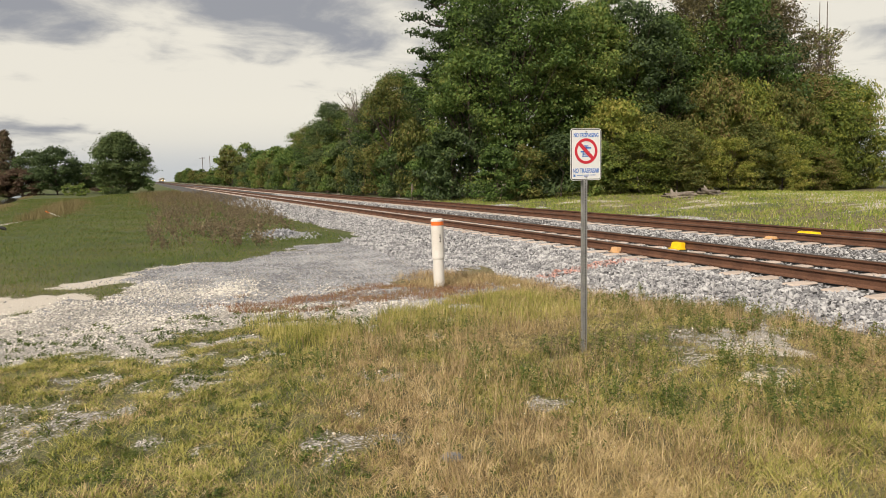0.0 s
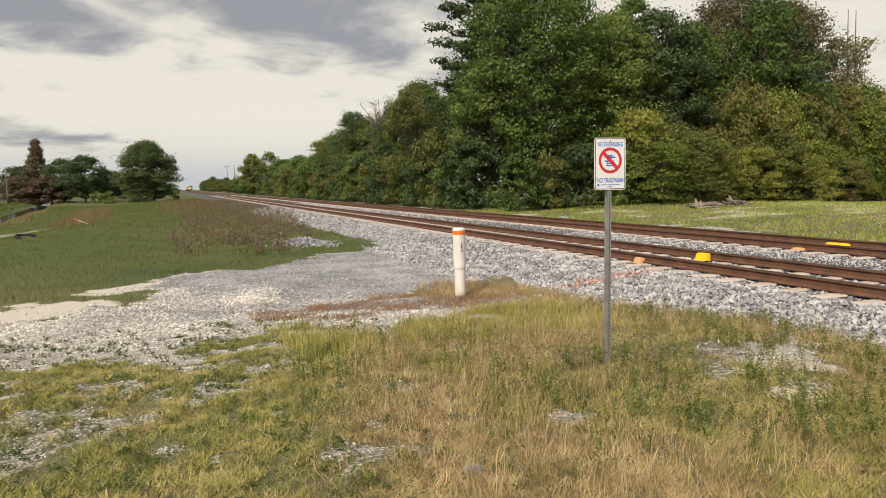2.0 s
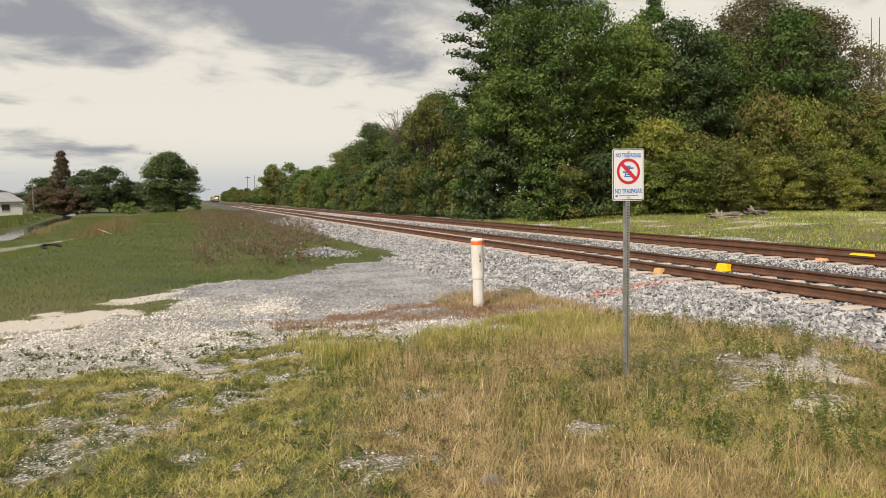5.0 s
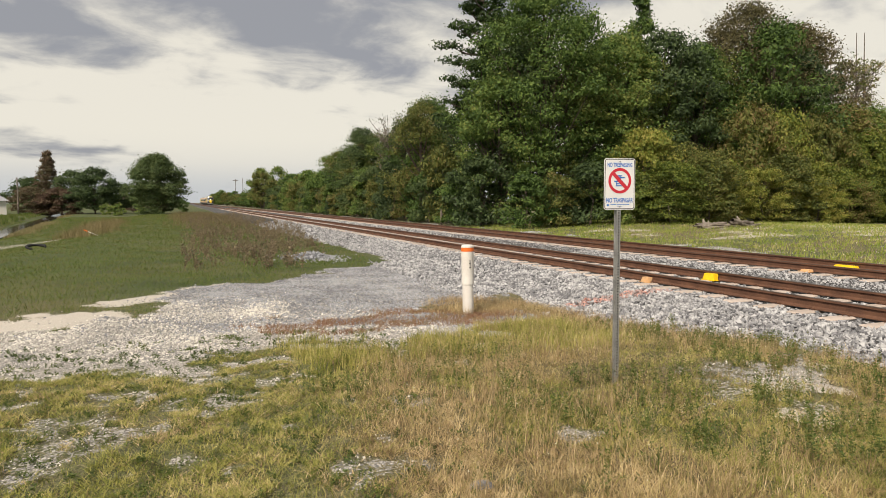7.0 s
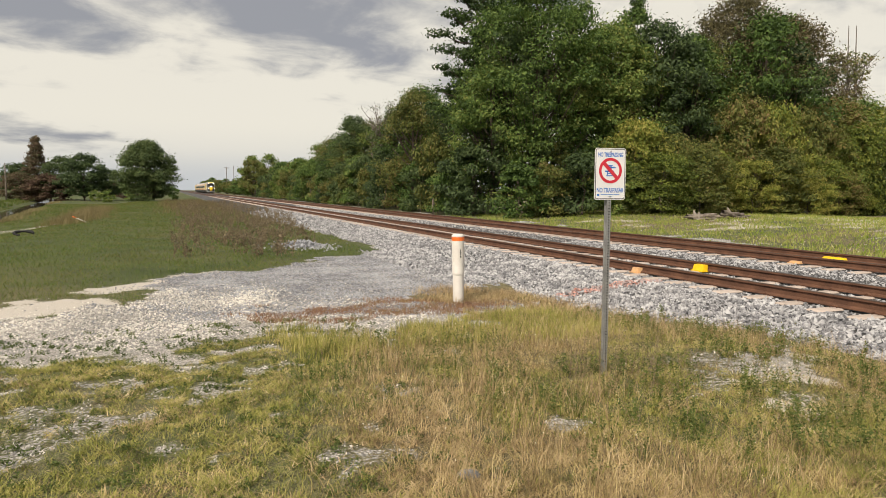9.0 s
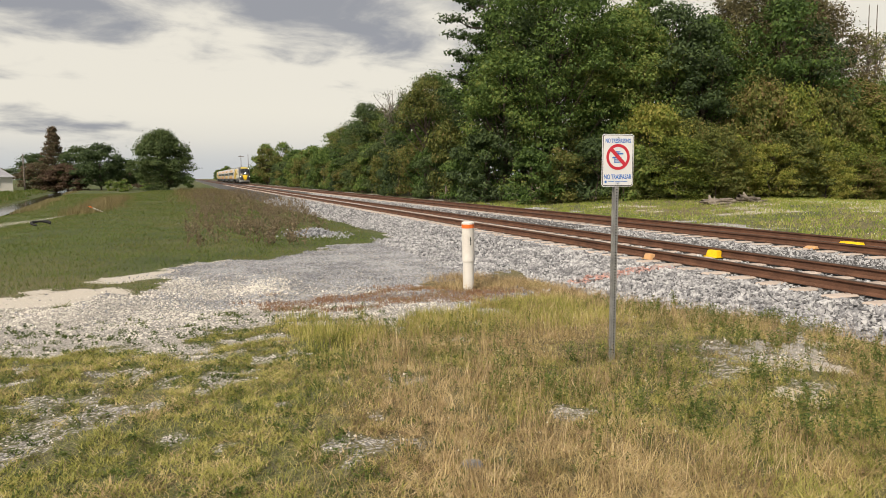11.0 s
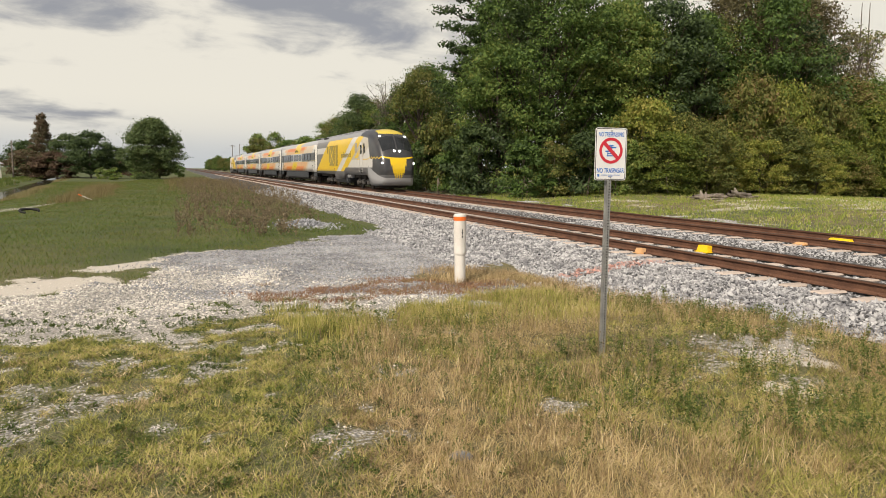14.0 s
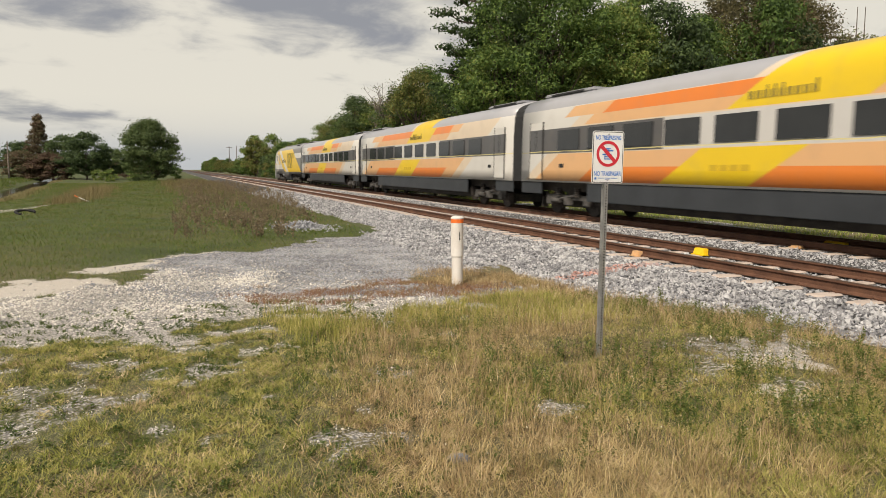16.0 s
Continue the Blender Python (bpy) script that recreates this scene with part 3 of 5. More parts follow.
def plate(w, h, r, y, thick):
    """A flat plate with round corners, standing in x and z."""
    bm = bmesh.new()
    pts = []
    for cx, cz, a0 in ((w / 2 - r, h / 2 - r, 0), (-w / 2 + r, h / 2 - r, 90), (-w / 2 + r, -h / 2 + r, 180), (w / 2 - r, -h / 2 + r, 270)):
        pts += [(cx + r * math.cos(radians(a0 + k * 22.5)), y, cz + r * math.sin(radians(a0 + k * 22.5))) for k in range(5)]
    face = bm.faces.new([bm.verts.new(p) for p in pts])
    made = bmesh.ops.extrude_face_region(bm, geom=[face])
    bmesh.ops.translate(bm, verts=[v for v in made["geom"] if isinstance(v, bmesh.types.BMVert)], vec=(0, thick, 0))
    bmesh.ops.recalc_face_normals(bm, faces=bm.faces[:])
    return bm


def build_sign():
    sign = thing("warning_sign", "white no trespassing sign on a perforated steel post", "sign", at=(3.665, 5.02, -0.02))
    sign.rotation_euler = (0, radians(-0.3), radians(-7))
    post = bmesh.new()
    for x0, x1, y0, y1 in ((-0.031, -0.017, 0, 0.004), (0.017, 0.031, 0, 0.004), (-0.018, -0.014, -0.024, 0.004), (0.014, 0.018, -0.024, 0.004), (-0.018, 0.018, -0.027, -0.023)):
        block(post, x0, x1, y0 + 0.03, y1 + 0.03, -0.45, 2.0)
    p = part("post", post, GALVANISED, sign, "perforated galvanised steel post")
    for k in range(62):
        bm = bmesh.new()
        rod(bm, (0, 0.0005, 0.1 + k * 0.0254), (0, 0.004, 0.1 + k * 0.0254), 0.0062, sides=8)
        part("hole", bm, HOLE, p)
    panel = part("panel", plate(0.305, 0.457, 0.022, -0.004, 0.003), SIGN_WHITE, sign, "white aluminium panel with blue and red print")
    rim = plate(0.293, 0.445, 0.018, -0.0048, 0.0006)
    part("border", rim, SIGN_BLACK, panel)
    part("field", plate(0.281, 0.433, 0.014, -0.0056, 0.0006), SIGN_WHITE, panel)
    panel.location.z = 1.83
    letters("NO TRESPASSING", 0.052, SIGN_BLUE, panel, 0, 0.153, -0.0062, 0.60)
    letters("NO TRASPASAR", 0.058, SIGN_BLUE, panel, 0, -0.163, -0.0062, 0.64)
    ring = bmesh.new()
    inner, outer = [], []
    for k in range(40):
        w = 2 * math.pi * k / 40
        inner.append(ring.verts.new((0.088 * math.cos(w), -0.0074, 0.03 + 0.088 * math.sin(w))))
        outer.append(ring.verts.new((0.113 * math.cos(w), -0.0074, 0.03 + 0.113 * math.sin(w))))
    for k in range(40):
        j = (k + 1) % 40
        ring.faces.new((outer[k], outer[j], inner[j], inner[k]))
    c, s = 0.088 * math.cos(radians(135)), 0.088 * math.sin(radians(135))
    q = 0.0115
    ring.faces.new([ring.verts.new((x, -0.0078, 0.03 + z)) for x, z in ((c - q, s - q), (-c - q, -s - q), (-c + q, -s + q), (c + q, s + q))])
    part("ring", ring, SIGN_RED, panel, "red prohibition ring")
    mark = bmesh.new()
    for z, half in ((-0.045, 0.04), (-0.026, 0.036), (-0.007, 0.032), (0.045, 0.022)):
        block(mark, -half, half, -0.0068, -0.006, 0.03 + z - 0.0045, 0.03 + z + 0.0045)
    for e in (-1, 1):
        block(mark, e * 0.03 - 0.004, e * 0.03 + 0.004, -0.0068, -0.006, -0.02, 0.03)
    block(mark, -0.026, 0.012, -0.0068, -0.006, 0.038, 0.068)
    block(mark, 0.0, 0.05, -0.0068, -0.006, 0.052, 0.064)
    block(mark, -0.055, -0.015, -0.0068, -0.006, 0.018, 0.030)
    part("symbol", mark, SIGN_BLUE, panel, "plain blue printed symbol")
    fine = bmesh.new()
    for a, b in ((-0.09, -0.03), (-0.024, 0.03), (0.036, 0.095)):
        block(fine, a, b, -0.0066, -0.006, -0.186, -0.180)
    block(fine, -0.125, -0.105, -0.0066, -0.006, -0.196, -0.176)
    block(fine, -0.02, 0.02, -0.0066, -0.006, -0.199, -0.194)
    part("fine_print", fine, SIGN_BLUE, panel)
    bolts = bmesh.new()
    for z in (0.2, -0.2):
        rod(bolts, (0, -0.011, z), (0, -0.003, z), 0.008, 0.006, 6)
        part("bolt", bolts, GALVANISED, panel)
        bolts = bmesh.new()
    bolts.free()


build_sign()

marker = thing("marker_post", "white plastic utility marker post with an orange band", "marker post", at=(4.55, 10.45, -0.27))
marker.rotation_euler = (0, radians(-1.0), 0)
bm = bmesh.new()
rod(bm, (0, 0, -0.2), (0, 0, 0.55), 0.094, sides=28)
part("lower_pipe", bm, WHITE_PIPE, marker, "weathered white plastic pipe", smooth=False)
bm = bmesh.new()
rod(bm, (0, 0, 0.50), (0, 0, 0.53), 0.098, 0.106, 28)
rod(bm, (0, 0, 0.53), (0, 0, 1.10), 0.106, sides=28)
part("upper_pipe", bm, WHITE_PIPE, marker)
bm = bmesh.new()
rod(bm, (0, 0, 1.085), (0, 0, 1.155), 0.1085, sides=28)
part("band", bm, ORANGE, marker, "bright orange band")
bm = bmesh.new()
rod(bm, (0, 0, 1.15), (0, 0, 1.175), 0.110, 0.110, 28)
rod(bm, (0, 0, 1.17), (0, 0, 1.195), 0.110, 0.085, 28)
part("cap", bm, WHITE_PIPE, marker)
bm = bmesh.new()
for z0, z1, w in ((0.84, 0.94, 0.006), (0.80, 0.83, 0.012), (0.88, 0.89, 0.016)):
    block(bm, 0.0 - w, w, -0.1075, -0.1055, z0, z1)
part("print", bm, SIGN_BLACK, marker, "small dark print")


def painted_block(x, y, z, w, l, h, material, label):
    """A painted plate folded over the rail's foot, beside its web."""
    ob = thing("rail_marker", label, "rail marker", "painted marks along the rails", at=(x, y, z))
    bm = bmesh.new()
    block(bm, -w / 2, w / 2, -l / 2, l / 2, 0, h, 0.008)
    for v in bm.verts:
        if v.co.z > h * 0.5:
            v.co.x += w * 0.18
            v.co.y *= 0.86
    part("plate", bm, material, ob)
    bm = bmesh.new()
    block(bm, -w / 2 - 0.03, w / 2, -l / 2 - 0.02, l / 2 + 0.02, -0.012, 0.006, 0.003)
    part("foot", bm, material, ob)


FOOT = RAIL - 0.172
painted_block(NEAR + 0.7525 - 0.14, 11.08, FOOT, 0.13, 0.32, 0.135, YELLOW, "bright yellow painted block beside the rail")
painted_block(NEAR - 0.7525 - 0.13, 11.27, FOOT, 0.12, 0.22, 0.10, ORANGE_PAINT, "faded orange painted block beside the rail")
painted_block(FAR + 0.7525 - 0.14, 11.75, FOOT + 0.012, 0.14, 0.62, 0.07, YELLOW, "yellow painted plate against the far rail")
painted_block(FAR - 0.7525 - 0.14, 11.6, FOOT, 0.12, 0.28, 0.05, ORANGE_PAINT, "dull orange painted block beside the rail")


# grass and weeds -----------------------------------------------------------
def blades(x, y, z, tall, wide, lean=0.45):
    """Curved three-sided blades, as vertices and triangles."""
    n = len(x)
    a, b = rng.uniform(0, 2 * math.pi, n), rng.uniform(0, 2 * math.pi, n)
    side = np.stack([np.cos(a), np.sin(a), np.zeros(n)], -1) * (wide / 2)[:, None]
    out = np.stack([np.cos(b), np.sin(b), np.zeros(n)], -1) * (tall * rng.uniform(0.1, 1, n) * lean)[:, None]
    root = np.stack([x, y, z], -1)
    rise = np.zeros((n, 3))
    rise[:, 2] = tall
    mid = root + rise * 0.55 + out * 0.3
    tip = root + rise + out
    v = np.stack([root - side, root + side, mid - side * 0.7, mid + side * 0.7, tip], 1)
    f = (np.arange(n)[:, None, None] * 5 + np.array([(0, 1, 3), (0, 3, 2), (2, 3, 4)])[None]).reshape(-1, 3)
    return v.reshape(-1, 3), f


def slivers(name, x, y, tall, wide, material, label, lean, category="grass"):
    """A mat of single thin blades."""
    n = len(x)
    a = rng.uniform(0, 2 * math.pi, n)
    b = a + rng.normal(math.pi / 2, 0.5, n)
    side = np.stack([np.cos(a), np.sin(a), np.zeros(n)], -1) * (wide / 2)[:, None]
    out = np.stack([np.cos(b) * lean * tall * rng.uniform(0.2, 1, n), np.sin(b) * lean * tall * rng.uniform(0.2, 1, n), tall], -1)
    root = np.stack([x, y, height(x, y) - 0.004 + 0.012 * rng.random(n)], -1)
    v = np.stack([root - side, root + side, root + out], 1).reshape(-1, 3)
    return tagged(new(name, quick(name, v, np.arange(n * 3).reshape(n, 3), material)), label, category, kind="stuff")


def sward(name, x, y, tall, wide, material, label, lean=0.45, category="grass"):
    v, f = blades(x, y, height(x, y) - 0.01, tall, wide, lean)
    return tagged(new(name, quick(name, v, f, material)), label, category, kind="stuff")


def tufted(n, x0, x1, y0, y1, per=14, spread_=0.05, power=1.0):
    """Plan points gathered in tufts."""
    x, y = spread(n // per, x0, x1, y0, y1, power)
    x, y = np.repeat(x, per), np.repeat(y, per)
    return x + rng.normal(0, spread_, len(x)), y + rng.normal(0, spread_, len(y))


def in_view(x, y):
    return (x > -0.40 * y - 0.6) & (x < 1.28 * y + 1.2)


x, y = tufted(330000, -3.4, 7.4, 1.7, 11.0, 12, 0.05, 1.3)
g = cover(x, y)
free = ((g[0] < 0.5 - 0.35 * rng.random(len(x))) | ((y < 7.2) & (rng.random(len(x)) < 0.12))) & (g[1] < 0.3 + 0.35 * rng.random(len(x))) & in_view(x, y) & (x < 7.0)
dry = g[2] + 0.25 * rng.normal(size=len(x)) > 0.55
lush = 0.35 + 0.8 * lumps(x, y, 1.3, 51) + 0.35 * ease(x, 0.6, 3)
dice = rng.random(len(x))
k = free & ~dry & (dice > 0.3)
sward("grass", x[k], y[k], (0.05 * rng.uniform(0.4, 1.8, k.sum())) * lush[k] ** 1.4, rng.uniform(0.0026, 0.006, k.sum()), BLADE, "short green and yellowing roadside grass", 1.7)
k = free & dry & (dice > 0.3)
sward("dry_grass", x[k], y[k], (0.06 * rng.uniform(0.35, 1.9, k.sum())) * lush[k] ** 1.6, rng.uniform(0.0028, 0.006, k.sum()), STRAW, "dry straw-coloured roadside grass", 2.0)
x, y = spread(620000, -3.4, 7.0, 2.2, 11.0, 1.25)
g = cover(x, y)
k = in_view(x, y) & (lumps(x, y, 0.2, 57) > 0.40 + 0.12 * rng.random(len(x))) & (g[0] < 0.5 - 0.3 * rng.random(len(x))) & (g[1] < 0.4 + 0.3 * rng.random(len(x)))
x, y, dry = x[k], y[k], g[2][k]
brown = dry * 0.55 + 0.75 * lumps(x, y, 0.45, 53) + 0.22 * rng.normal(size=len(x)) > 0.62
patchy = 0.45 + 1.1 * lumps(x, y, 0.35, 55)
k = brown
slivers("thatch", x[k], y[k], 0.024 * rng.uniform(0.3, 1.6, k.sum()) * patchy[k], rng.uniform(0.004, 0.009, k.sum()), THATCH, "dead brown thatch matted between the grass", 3.5)
k = ~brown
slivers("short_grass", x[k], y[k], 0.032 * rng.uniform(0.3, 1.6, k.sum()) * patchy[k], rng.uniform(0.004, 0.008, k.sum()), BLADE, "short matted green grass", 2.2)
x, y = tufted(26000, 1.2, 7.0, 2.6, 9.4, 20, 0.07)
k = (cover(x, y)[0] < 0.35) & (lumps(x, y, 1.3, 61) > 0.50) & (x > 0.3 * y - 0.6)
sward("tall_grass", x[k], y[k], rng.uniform(0.06, 0.27, k.sum()), rng.uniform(0.0025, 0.005, k.sum()), THATCH, "tall tufts of dry golden grass", 0.8)
x, y = tufted(16000, 1.2, 5.2, 6.6, 8.8, 30, 0.12)
k = cover(x, y)[0] < 0.45
sward("fresh_grass", x[k], y[k], rng.uniform(0.08, 0.22, k.sum()), rng.uniform(0.004, 0.008, k.sum()), BLADE, "fresh green grass along the gravel", 0.5)
x, y = tufted(40000, 0.8, 5.6, 8.4, 12.4, 25, 0.09)
k = cover(x, y)[3] > 0.3
sward("dead_weeds", x[k], y[k], rng.uniform(0.02, 0.09, k.sum()), rng.uniform(0.004, 0.010, k.sum()), RED_WEED, "reddish withered weeds on stony soil", 1.3, "weeds")
x, y = tufted(8000, 4.2, 6.6, 9.2, 12.0, 25, 0.10)
k = (lumps(x, y, 0.9, 63) > 0.42) & (x + y > 14.6) & (x + y < 17.4)
x, y = x[k], y[k]
sward("dry_verge", x, y, rng.uniform(0.05, 0.20, len(x)), rng.uniform(0.003, 0.007, len(x)), THATCH, "dry brown grass along the ballast foot", 0.8)
x, y = tufted(330000, -22, 7, 11.2, 125, 10, 0.22, 2.2)
g = cover(x, y)
k = (g[0] < 0.4) & (g[1] < 0.4) & (x < 0.11 * y + 3.5) & ((y > 14.5) | (x < 0.2)) & (x > -0.42 * y) & (height(x, y) > WATER)
slivers("meadow", x[k], y[k], rng.uniform(0.03, 0.12, k.sum()) * (0.3 + 0.9 * lumps(x, y, 3, 71)[k]), rng.uniform(0.012, 0.026, k.sum()) * (0.1 + y[k] / 32), MEADOW, "mown green meadow grass beside the railway", 1.5)
x, y = tufted(36000, -32, -4, 40, 190, 14, 0.3, 1.4)
k = (height(x, y) > WATER) & (x < ditch_line(y) - 2.2)
sward("bank_grass", x[k], y[k], rng.uniform(0.15, 0.5, k.sum()), rng.uniform(0.05, 0.12, k.sum()), MEADOW, "lush green grass on the ditch banks", 0.8)
x, y = tufted(46000, 17.4, 42, 9, 45, 14, 0.2, 1.0)
k = (cover(x, y)[0] < 0.5) & (x < 1.4 * y + 8)
sward("clearing_grass", x[k], y[k], rng.uniform(0.05, 0.2, k.sum()), rng.uniform(0.015, 0.04, k.sum()), CLEARING, "bright green grass in the clearing", 1.1)
x, y = spread(700, 18, 36, 9, 30)
v, f = blades(x, y, height(x, y) + 0.08, np.full(len(x), 0.03), np.full(len(x), 0.04), 1.2)
tagged(new("wild_flowers", quick("wild_flowers", v, f, FLOWER)), "tiny pale flowers dotted over the clearing", "flowers", kind="stuff")


def weeds(name, places, tall, leaf, material, label, stems=5, leaves=16, flowers=False):
    """Branching stalks with small leaves, as one mesh."""
    vs, fs, count = [], [], 0
    for x, y in places:
        for s in range(stems):
            h = tall * rng.uniform(0.55, 1.15)
            a, out = rng.uniform(0, 6.28), rng.uniform(0.1, 0.55) * h
            root = np.array([x + rng.normal(0, 0.03), y + rng.normal(0, 0.03), float(height(x, y)) - 0.02])
            tip = root + np.array([math.cos(a) * out, math.sin(a) * out, h])
            side = np.array([-math.sin(a), math.cos(a), 0]) * leaf * 0.12
            vs.append(np.array([root - side, root + side, tip]))
            fs.append(np.array([[0, 1, 2]]) + count)
            count += 3
            t = rng.uniform(0.2, 1.0, leaves)[:, None]
            base = root + (tip - root) * t
            d = rng.normal(size=(leaves, 3))
            d[:, 2] = np.abs(d[:, 2]) * 0.6
            d /= np.linalg.norm(d, axis=1)[:, None]
            e = np.cross(d, rng.normal(size=(leaves, 3)))
            e /= np.linalg.norm(e, axis=1)[:, None]
            l = leaf * rng.uniform(0.6, 1.3, leaves)[:, None]
            vs.append(np.stack([base, base + d * l * 0.5 + e * l * 0.22, base + d * l, base + d * l * 0.5 - e * l * 0.22], 1).reshape(-1, 3))
            q = np.arange(leaves)[:, None] * 4
            fs.append(np.concatenate([q + [0, 1, 2], q + [0, 2, 3]]) + count)
            count += leaves * 4
    return tagged(new(name, quick(name, np.concatenate(vs), np.concatenate(fs), material)), label, "weeds", kind="stuff")


WEED_SPOTS = [(4.5, 3.3, 0.45), (3.9, 3.0, 0.3), (3.0, 3.4, 0.4), (2.9, 6.6, 0.45), (2.2, 6.9, 0.35), (5.5, 7.3, 0.4), (6.4, 6.9, 0.4), (7.1, 6.3, 0.4), (5.3, 5.1, 0.22),
              (3.9, 4.9, 0.5), (3.3, 4.2, 0.4), (2.3, 4.6, 0.4), (4.4, 4.0, 0.35), (2.6, 5.5, 0.4), (6.0, 4.3, 0.3), (1.5, 5.8, 0.3)]
px_, py_ = [], []
for sx, sy, r in WEED_SPOTS:
    k = int(52 * r)
    px_.append(rng.normal(sx, r * 0.8, k))
    py_.append(rng.normal(sy, r * 0.7, k))
px_, py_ = np.concatenate(px_), np.concatenate(py_)
keep = cover(px_, py_)[0] < 0.7
weeds("green_weeds", list(zip(px_[keep], py_[keep])), 0.23, 0.022, WEED, "green flowering weeds among the dry grass", 5, 16)
px_, py_ = np.concatenate([rng.uniform(2.0, 6.0, 70), rng.normal(3.9, 0.5, 80)]), np.concatenate([rng.uniform(3.0, 6.5, 70), rng.normal(4.9, 0.45, 80)])
weeds("stalky_weeds", list(zip(px_, py_)), 0.33, 0.018, BROWN_WEED, "tall brown seeding stalks above the grass", 3, 14)
px_, py_ = spread(120, 5.0, 7.2, 3.0, 8.6)
keep = (height(px_, py_) < -0.02)
weeds("shoulder_weeds", list(zip(px_[keep], py_[keep])), 0.17, 0.028, WEED, "bushy green weeds at the ballast foot", 7, 18)
px_, py_ = spread(700, -2.6, 2.6, 3.0, 9.8)
weeds("low_weeds", list(zip(px_, py_)), 0.06, 0.018, WEED, "low dark green weeds in thin grass", 7, 12)
dots_x, dots_y = spread(300, 1.5, 7.0, 3.0, 7.0)
v, f = blades(dots_x, dots_y, height(dots_x, dots_y) + rng.uniform(0.05, 0.22, 300), np.full(300, 0.008), np.full(300, 0.009), 1.4)
tagged(new("small_flowers", quick("small_flowers", v, f, FLOWER)), "tiny white flowers on the roadside weeds", "flowers", kind="stuff")
px_, py_ = spread(2600, 0.0, 8.0, 19.5, 110, 1.3)
keep = (px_ > 0.2 + 3.0 * (lumps(px_, py_, 2.2, 91) - 0.4) + rng.normal(0, 0.5, 2600)) & (px_ < 1.9 + 0.12 * py_ - 1.0 * (py_ < 24)) & (px_ < 7.6) & (lumps(px_, py_, 2.0, 95) + rng.normal(0, 0.12, 2600) > 0.42)
weeds("withered_weeds", list(zip(px_[keep], py_[keep])), 0.5, 0.075, BROWN_WEED, "tall brown withered weeds along the embankment", 3, 13)
px_, py_ = spread(420, -8.6, -2.8, 43, 82, 1.0)
keep = np.abs(px_ + 5.9 + 0.05 * (py_ - 48)) < 0.2 + 2.2 * lumps(px_, py_, 3, 97) * ease(py_, 42, 50)
x, y = np.repeat(px_[keep], 40), np.repeat(py_[keep], 40)
x, y = x + rng.normal(0, 0.45, len(x)), y + rng.normal(0, 0.6, len(y))
sward("reeds", x, y, rng.uniform(0.1, 1.0, len(x)) * (0.1 + 1.2 * lumps(x, y, 2.0, 98)), rng.uniform(0.010, 0.025, len(x)), REED, "tan reeds and tall grass by the ditch", 0.9, "reeds")
x, y = tufted(5000, -1.2, 4.6, 55, 130, 25, 0.4)
k = lumps(x, y, 6, 99) + rng.normal(0, 0.1, len(x)) + 0.2 * ease(y, 50, 80) > 0.55
x, y = x[k], y[k]
sward("tall_verge", x, y, rng.uniform(0.1, 0.7, len(x)), rng.uniform(0.02, 0.045, len(x)), REED, "tall dry grass on the verge of the railway", 0.9)
ry_ = rng.uniform(58, 150, 6000)
rx_ = ditch_line(ry_) + 1.7 + np.abs(rng.normal(0, 0.9, 6000))
k = lumps(rx_, ry_, 7, 105) + rng.normal(0, 0.05, 6000) > 0.47
sward("ditch_grass", rx_[k], ry_[k], rng.uniform(0.1, 0.45, k.sum()), rng.uniform(0.03, 0.07, k.sum()), REED, "rough tan grass along the water's edge", 0.6)


# trees ---------------------------------------------------------------------
def spray(centres, radii, count, leaf, flat=0.6, droop=0.0):
    """Leaves in domed clumps round those centres, as vertices and triangles."""
    n = len(centres) * count
    c, r = np.repeat(np.array(centres), count, 0), np.repeat(np.array(radii), count)
    d = rng.normal(size=(n, 3))
    d /= np.linalg.norm(d, axis=1)[:, None]
    d[:, 2] = np.where(d[:, 2] < 0, d[:, 2] * 0.45, d[:, 2])
    wild = 1 + 0.5 * (rng.random(n) < 0.22)
    p = c + d * (r * wild * rng.uniform(0.45, 1.0, n) ** 0.5)[:, None] * np.array([1, 1, flat])
    up = d * 0.8 + rng.normal(size=(n, 3)) * 0.5 + np.array([0, 0, 0.5])
    up /= np.linalg.norm(up, axis=1)[:, None]
    a = np.cross(up, rng.normal(size=(n, 3)))
    a /= np.linalg.norm(a, axis=1)[:, None]
    b = np.cross(up, a)
    l = (leaf * rng.uniform(0.5, 1.25, n))[:, None]
    bend = np.array([0, 0, -1]) * l * droop
    v = np.stack([p - a * l * 0.45 - b * l * 0.3, p - a * l * 0.35 + b * l * 0.36, p + a * l * 0.62 + bend], 1)
    return v.reshape(-1, 3), np.arange(n * 3).reshape(n, 3)


